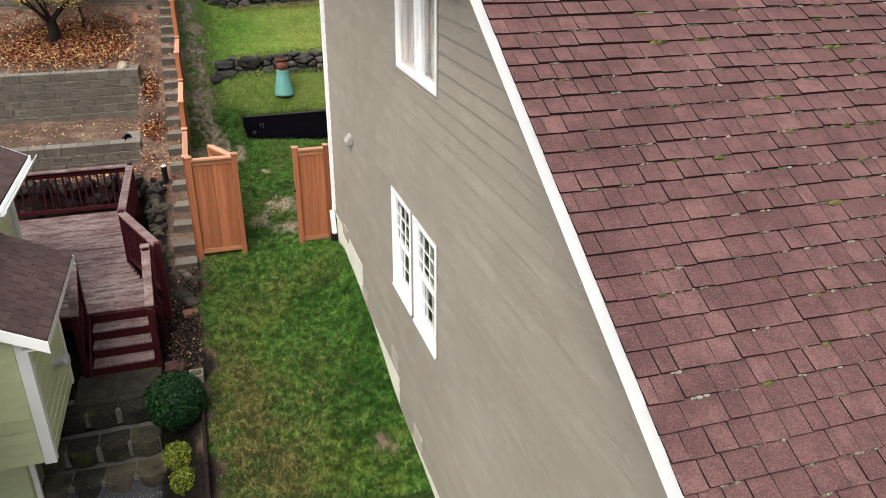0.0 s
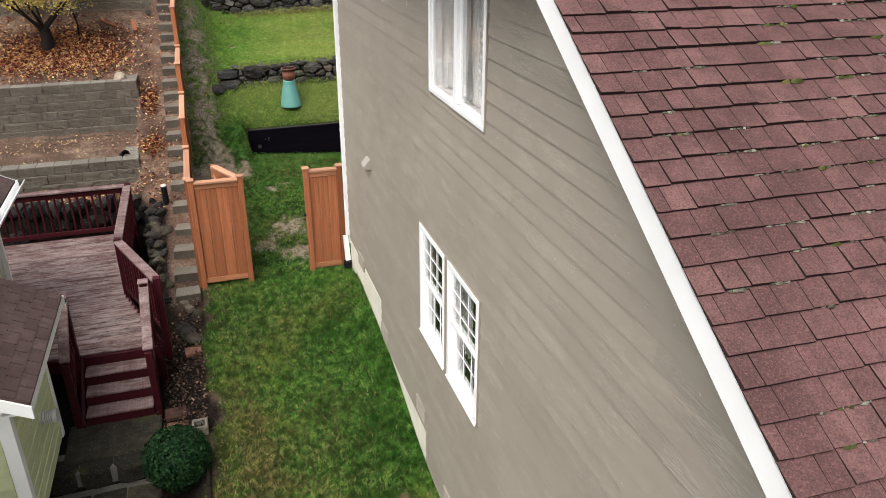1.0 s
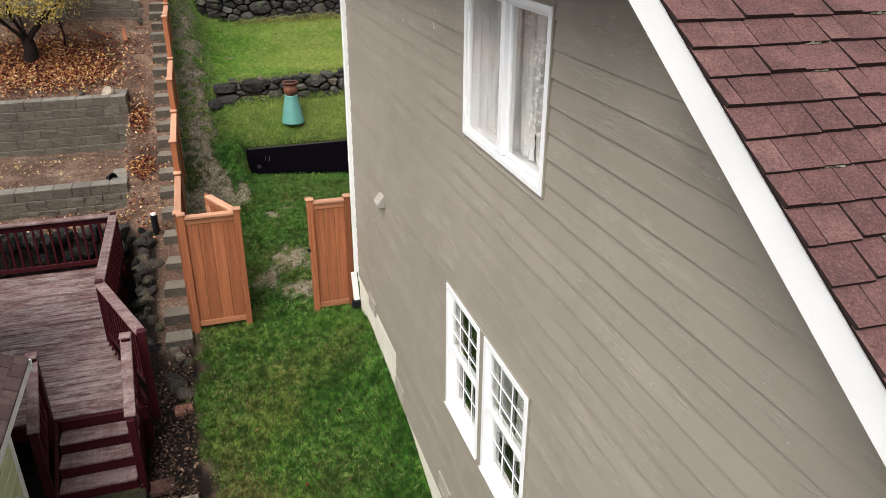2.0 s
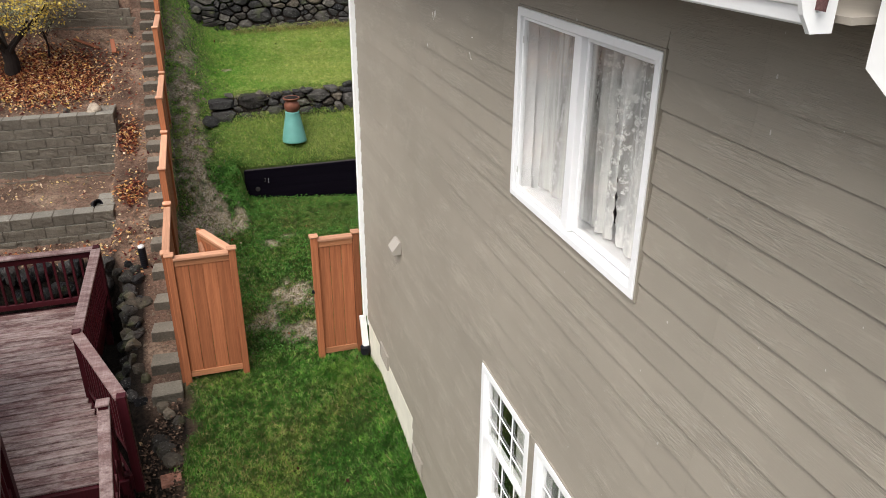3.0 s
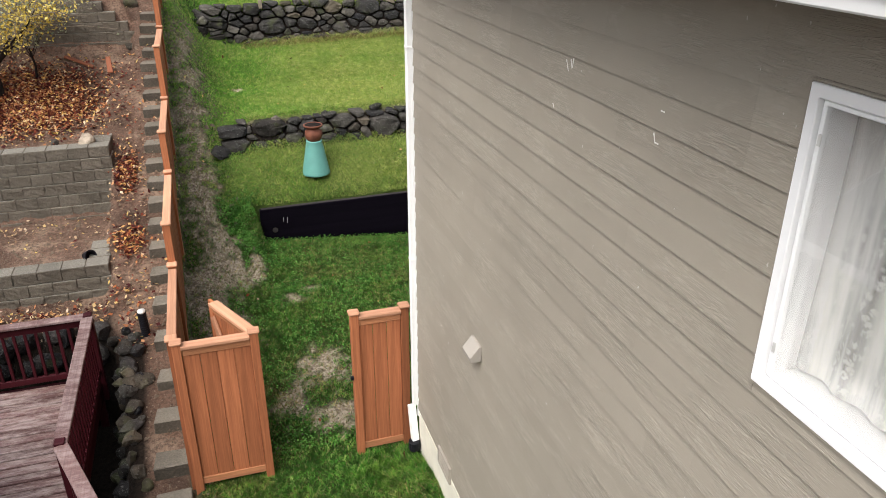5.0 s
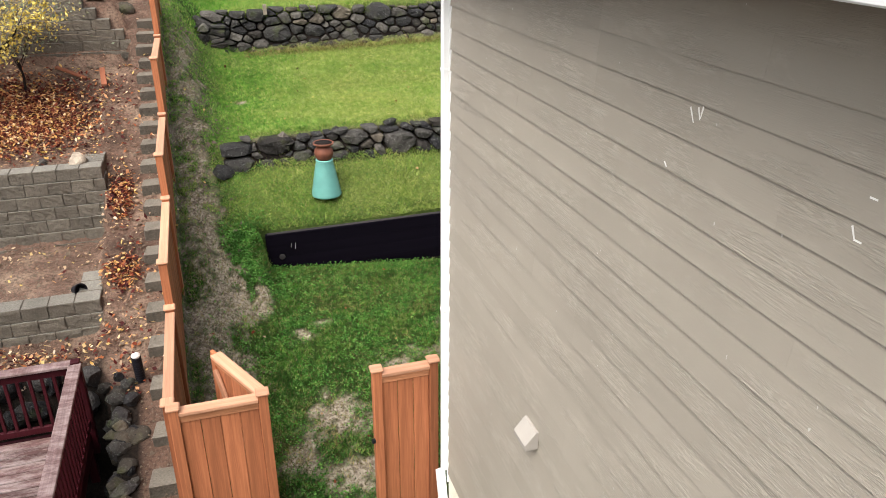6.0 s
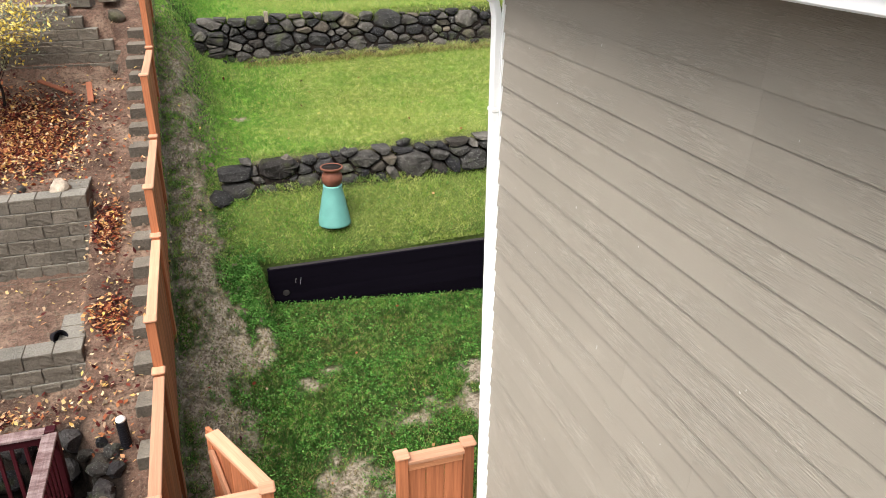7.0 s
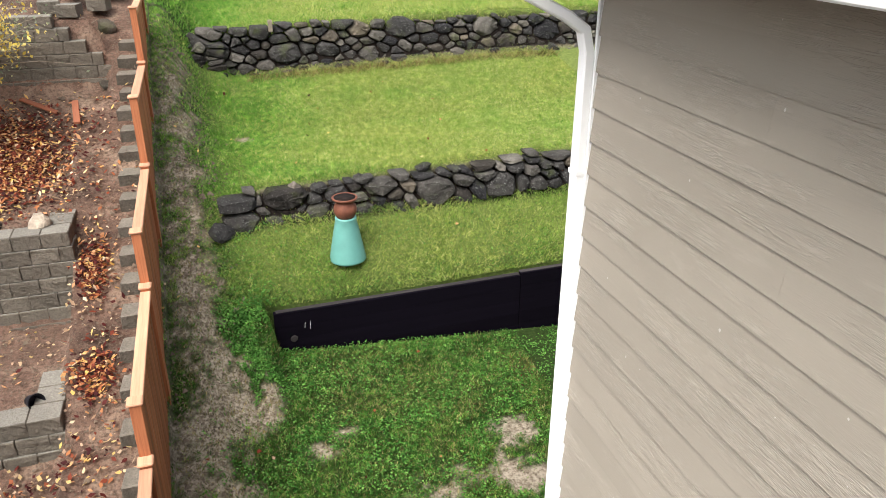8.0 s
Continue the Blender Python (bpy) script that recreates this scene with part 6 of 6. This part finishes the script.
def clover(n, seed):
    rs = np.random.RandomState(seed)
    pts = np.concatenate([np.stack([rs.uniform(0.2, 5.0, n), rs.uniform(17.0, 19.8, n)], 1), np.stack([rs.normal(0.65, 0.25, n // 2), rs.normal(18.4, 0.7, n // 2)], 1), np.stack([rs.uniform(-0.1, 4.2, n), rs.uniform(13.6, 17.2, n)], 1)])
    c1 = hash_noise(pts[:, 0], pts[:, 1], 1.8, 30.0)
    pts = pts[(c1 + 0.5 * rs.normal(size=len(pts)) * 0.4 > -0.12) & ~((np.abs(pts[:, 1] - 18.8) < 0.08) & (pts[:, 0] > 0.9))]
    pts = pts[turf_at(pts[:, 0], pts[:, 1]) > 0.35]
    pts = pts[(pts[:, 1] < 18.85) | (rs.uniform(0, 1, len(pts)) < 0.3)]
    m = len(pts)
    c = np.stack([pts[:, 0], pts[:, 1], land(pts[:, 0], pts[:, 1]) + rs.uniform(0.03, 0.075, m)], 1)
    a = rs.uniform(0, 6.28, m)
    t = rs.normal(size=(m, 2)) * 0.35
    u = np.stack([np.cos(a), np.sin(a), t[:, 0]], 1)
    w = np.stack([-np.sin(a), np.cos(a), t[:, 1]], 1)
    s = rs.uniform(0.007, 0.0135, m)[:, None]
    ang = np.arange(6) * math.pi / 3
    soup("clover", np.stack([c + (u * math.cos(k) + w * math.sin(k)) * s for k in ang], 1), 1, M_CLOVER, "low clover growing through the lawn", "clover")


clover(20000, 5)

def stubble(n, seed):
    """Thin dead blades on the bare bank and the worn patches."""
    rs = np.random.RandomState(seed)
    pts = np.concatenate([np.stack([rs.uniform(-0.33, 0.9, n), rs.uniform(13.5, 24.6, n)], 1), np.stack([rs.uniform(0.6, 3.0, n // 2), rs.uniform(13.5, 17.2, n // 2)], 1)])
    pts = pts[turf_at(pts[:, 0], pts[:, 1]) < 0.6]
    m = len(pts)
    c = np.stack([pts[:, 0], pts[:, 1], land(pts[:, 0], pts[:, 1])], 1)
    a, b = rs.uniform(0, 6.28, m), rs.uniform(0, 6.28, m)
    h = rs.uniform(0.01, 0.035, m)
    side = np.stack([np.cos(a), np.sin(a), np.zeros(m)], 1) * 0.005
    tip = c + np.stack([np.cos(b) * h * 1.8, np.sin(b) * h * 1.8, h + 0.02], 1)
    green = rs.uniform(0, 1, m) < 0.2
    tri = np.stack([c - side, c + side, tip], 1)
    soup("stubble", tri[~green], 1, M_STRAW, "dead stubble on the bare bank by the fence", "grass")
    soup("sparse_grass", tri[green], 1, M_GRASS, "sparse green blades on worn ground", "grass")


stubble(16000, 9)

# ---- siding boards and roof shingles, piece by piece ----
siding()


def shingles():
    """Tabs in courses up the front slope, each proud of the one above it; the nearest are parts, the rest one piece."""
    rs = random.Random(17)
    slope = math.atan(0.66)
    tilt = Matrix.Rotation(slope, 4, "X")
    shapes = {}

    def tab(w, cut):
        key = (round(w, 2), cut)
        if key not in shapes:
            bm = bmesh.new()
            h = key[0] / 2 - (0.0016, 0.003, 0.0045)[cut]
            lo = -0.086 + 0.0025 * cut
            th = 0.016 + 0.003 * cut
            top = [bm.verts.new(p) for p in ((-h, lo, th), (h, lo - 0.003, th), (h, 0.07, 0.001), (-h, 0.07, 0.001))]
            bot = [bm.verts.new(p) for p in ((-h, lo, 0.0), (h, lo - 0.003, 0.0))]
            bm.faces.new(top)
            for f in ((bot[0], bot[1], top[1], top[0]), (bot[0], top[0], top[3]), (bot[1], top[2], top[1])):
                bm.faces.new(f).material_index = 1
            shapes[key] = mesh_of(bm, "shingle", M_ROOF)
            shapes[key].materials.append(M_FELT)
        return shapes[key]
    rest_v, rest_f, rest_m = [], [], []
    moss = []
    grey = []
    step = 0.1375 * math.cos(slope)
    y = -0.2
    count = 0
    row = 0
    while y < HIPY + rise - 0.05:
        x = RX - 0.026
        end = 10.28 if y < HIPY else 10.28 - (y - HIPY)
        if y > HIPY:
            x = RX + (y - HIPY)
        first = True
        while x < end:
            w = rs.choice((0.10, 0.12, 0.13, 0.13, 0.14, 0.15, 0.18, 0.22))
            if first:
                w = (0.07, 0.13, 0.10, 0.16)[row % 4]
                first = False
            cx = x + w / 2
            dz = rs.choice((0, 0, 1, 2))
            m = Matrix.Translation((cx, y, roof_z(y) + 0.004)) @ tilt @ Matrix.Rotation(rs.uniform(-0.010, 0.010), 4, "Z")
            me = tab(w, dz)
            if 2.35 < y < 5.2 and x < 3.3 and count < 300:
                part("shingle", me, None, front_slope, "", m)
                count += 1
            else:
                k = len(rest_v)
                rest_v += [m @ v.co for v in me.vertices]
                rest_f += [[i + k for i in p.vertices] for p in me.polygons]
                rest_m += [p.material_index for p in me.polygons]
            if RX + 0.1 < x < 6 and rs.random() < 0.05 + 0.12 * min(1, (x - RX) / 2):
                moss.append((cx, y - 0.078, roof_z(y - 0.078) + 0.012, rs.uniform(0.012, 0.028)))
            if RX + 0.1 < x < 6 and rs.random() < 0.25 + 0.4 * min(1, (x - RX) / 1.5):
                at = rs.random()
                for j in range(rs.randint(6, 13)):
                    grey.append((x + w * at + rs.gauss(0, 0.025), y - 0.074 + rs.uniform(-0.004, 0.006), roof_z(y - 0.074) + 0.012, rs.uniform(0.006, 0.015)))
            x += w
        y += step
        row += 1
    me = bpy.data.meshes.new("far_shingles")
    me.from_pydata([tuple(v) for v in rest_v], [], rest_f)
    me.materials.append(M_ROOF_ISL)
    me.materials.append(M_FELT)
    me.polygons.foreach_set("material_index", rest_m)
    tagged(part("far_shingles", me, None, front_slope), kind="stuff")
    for name, spots, mat, k in (("moss", moss, M_MOSS, 3), ("lichen", grey, M_LICHEN, 1)):
        bm = bmesh.new()
        for x, y, z, s in spots:
            for j in range(rs.randint(1, k)):
                m = Matrix.Translation((x + rs.gauss(0, s), y + rs.gauss(0, s * 0.3), z)) @ tilt @ Matrix.Diagonal((s * rs.uniform(0.8, 1.7), s * 0.8, s * 0.6, 1))
                q = [m @ Vector(v) for v in ((1, 0, 0), (0.3, 0.9, 0), (-0.8, 0.6, 0), (-0.9, -0.5, 0), (0.2, -0.9, 0), (0, 0, 1.0))]
                vs = [bm.verts.new(v) for v in q]
                for a in range(5):
                    bm.faces.new((vs[a], vs[(a + 1) % 5], vs[5]))
        tagged(part(name, bm, mat, front_slope, "green moss tufts on the shingles" if name == "moss" else "grey lichen along the shingle edges"), kind="stuff")


shingles()
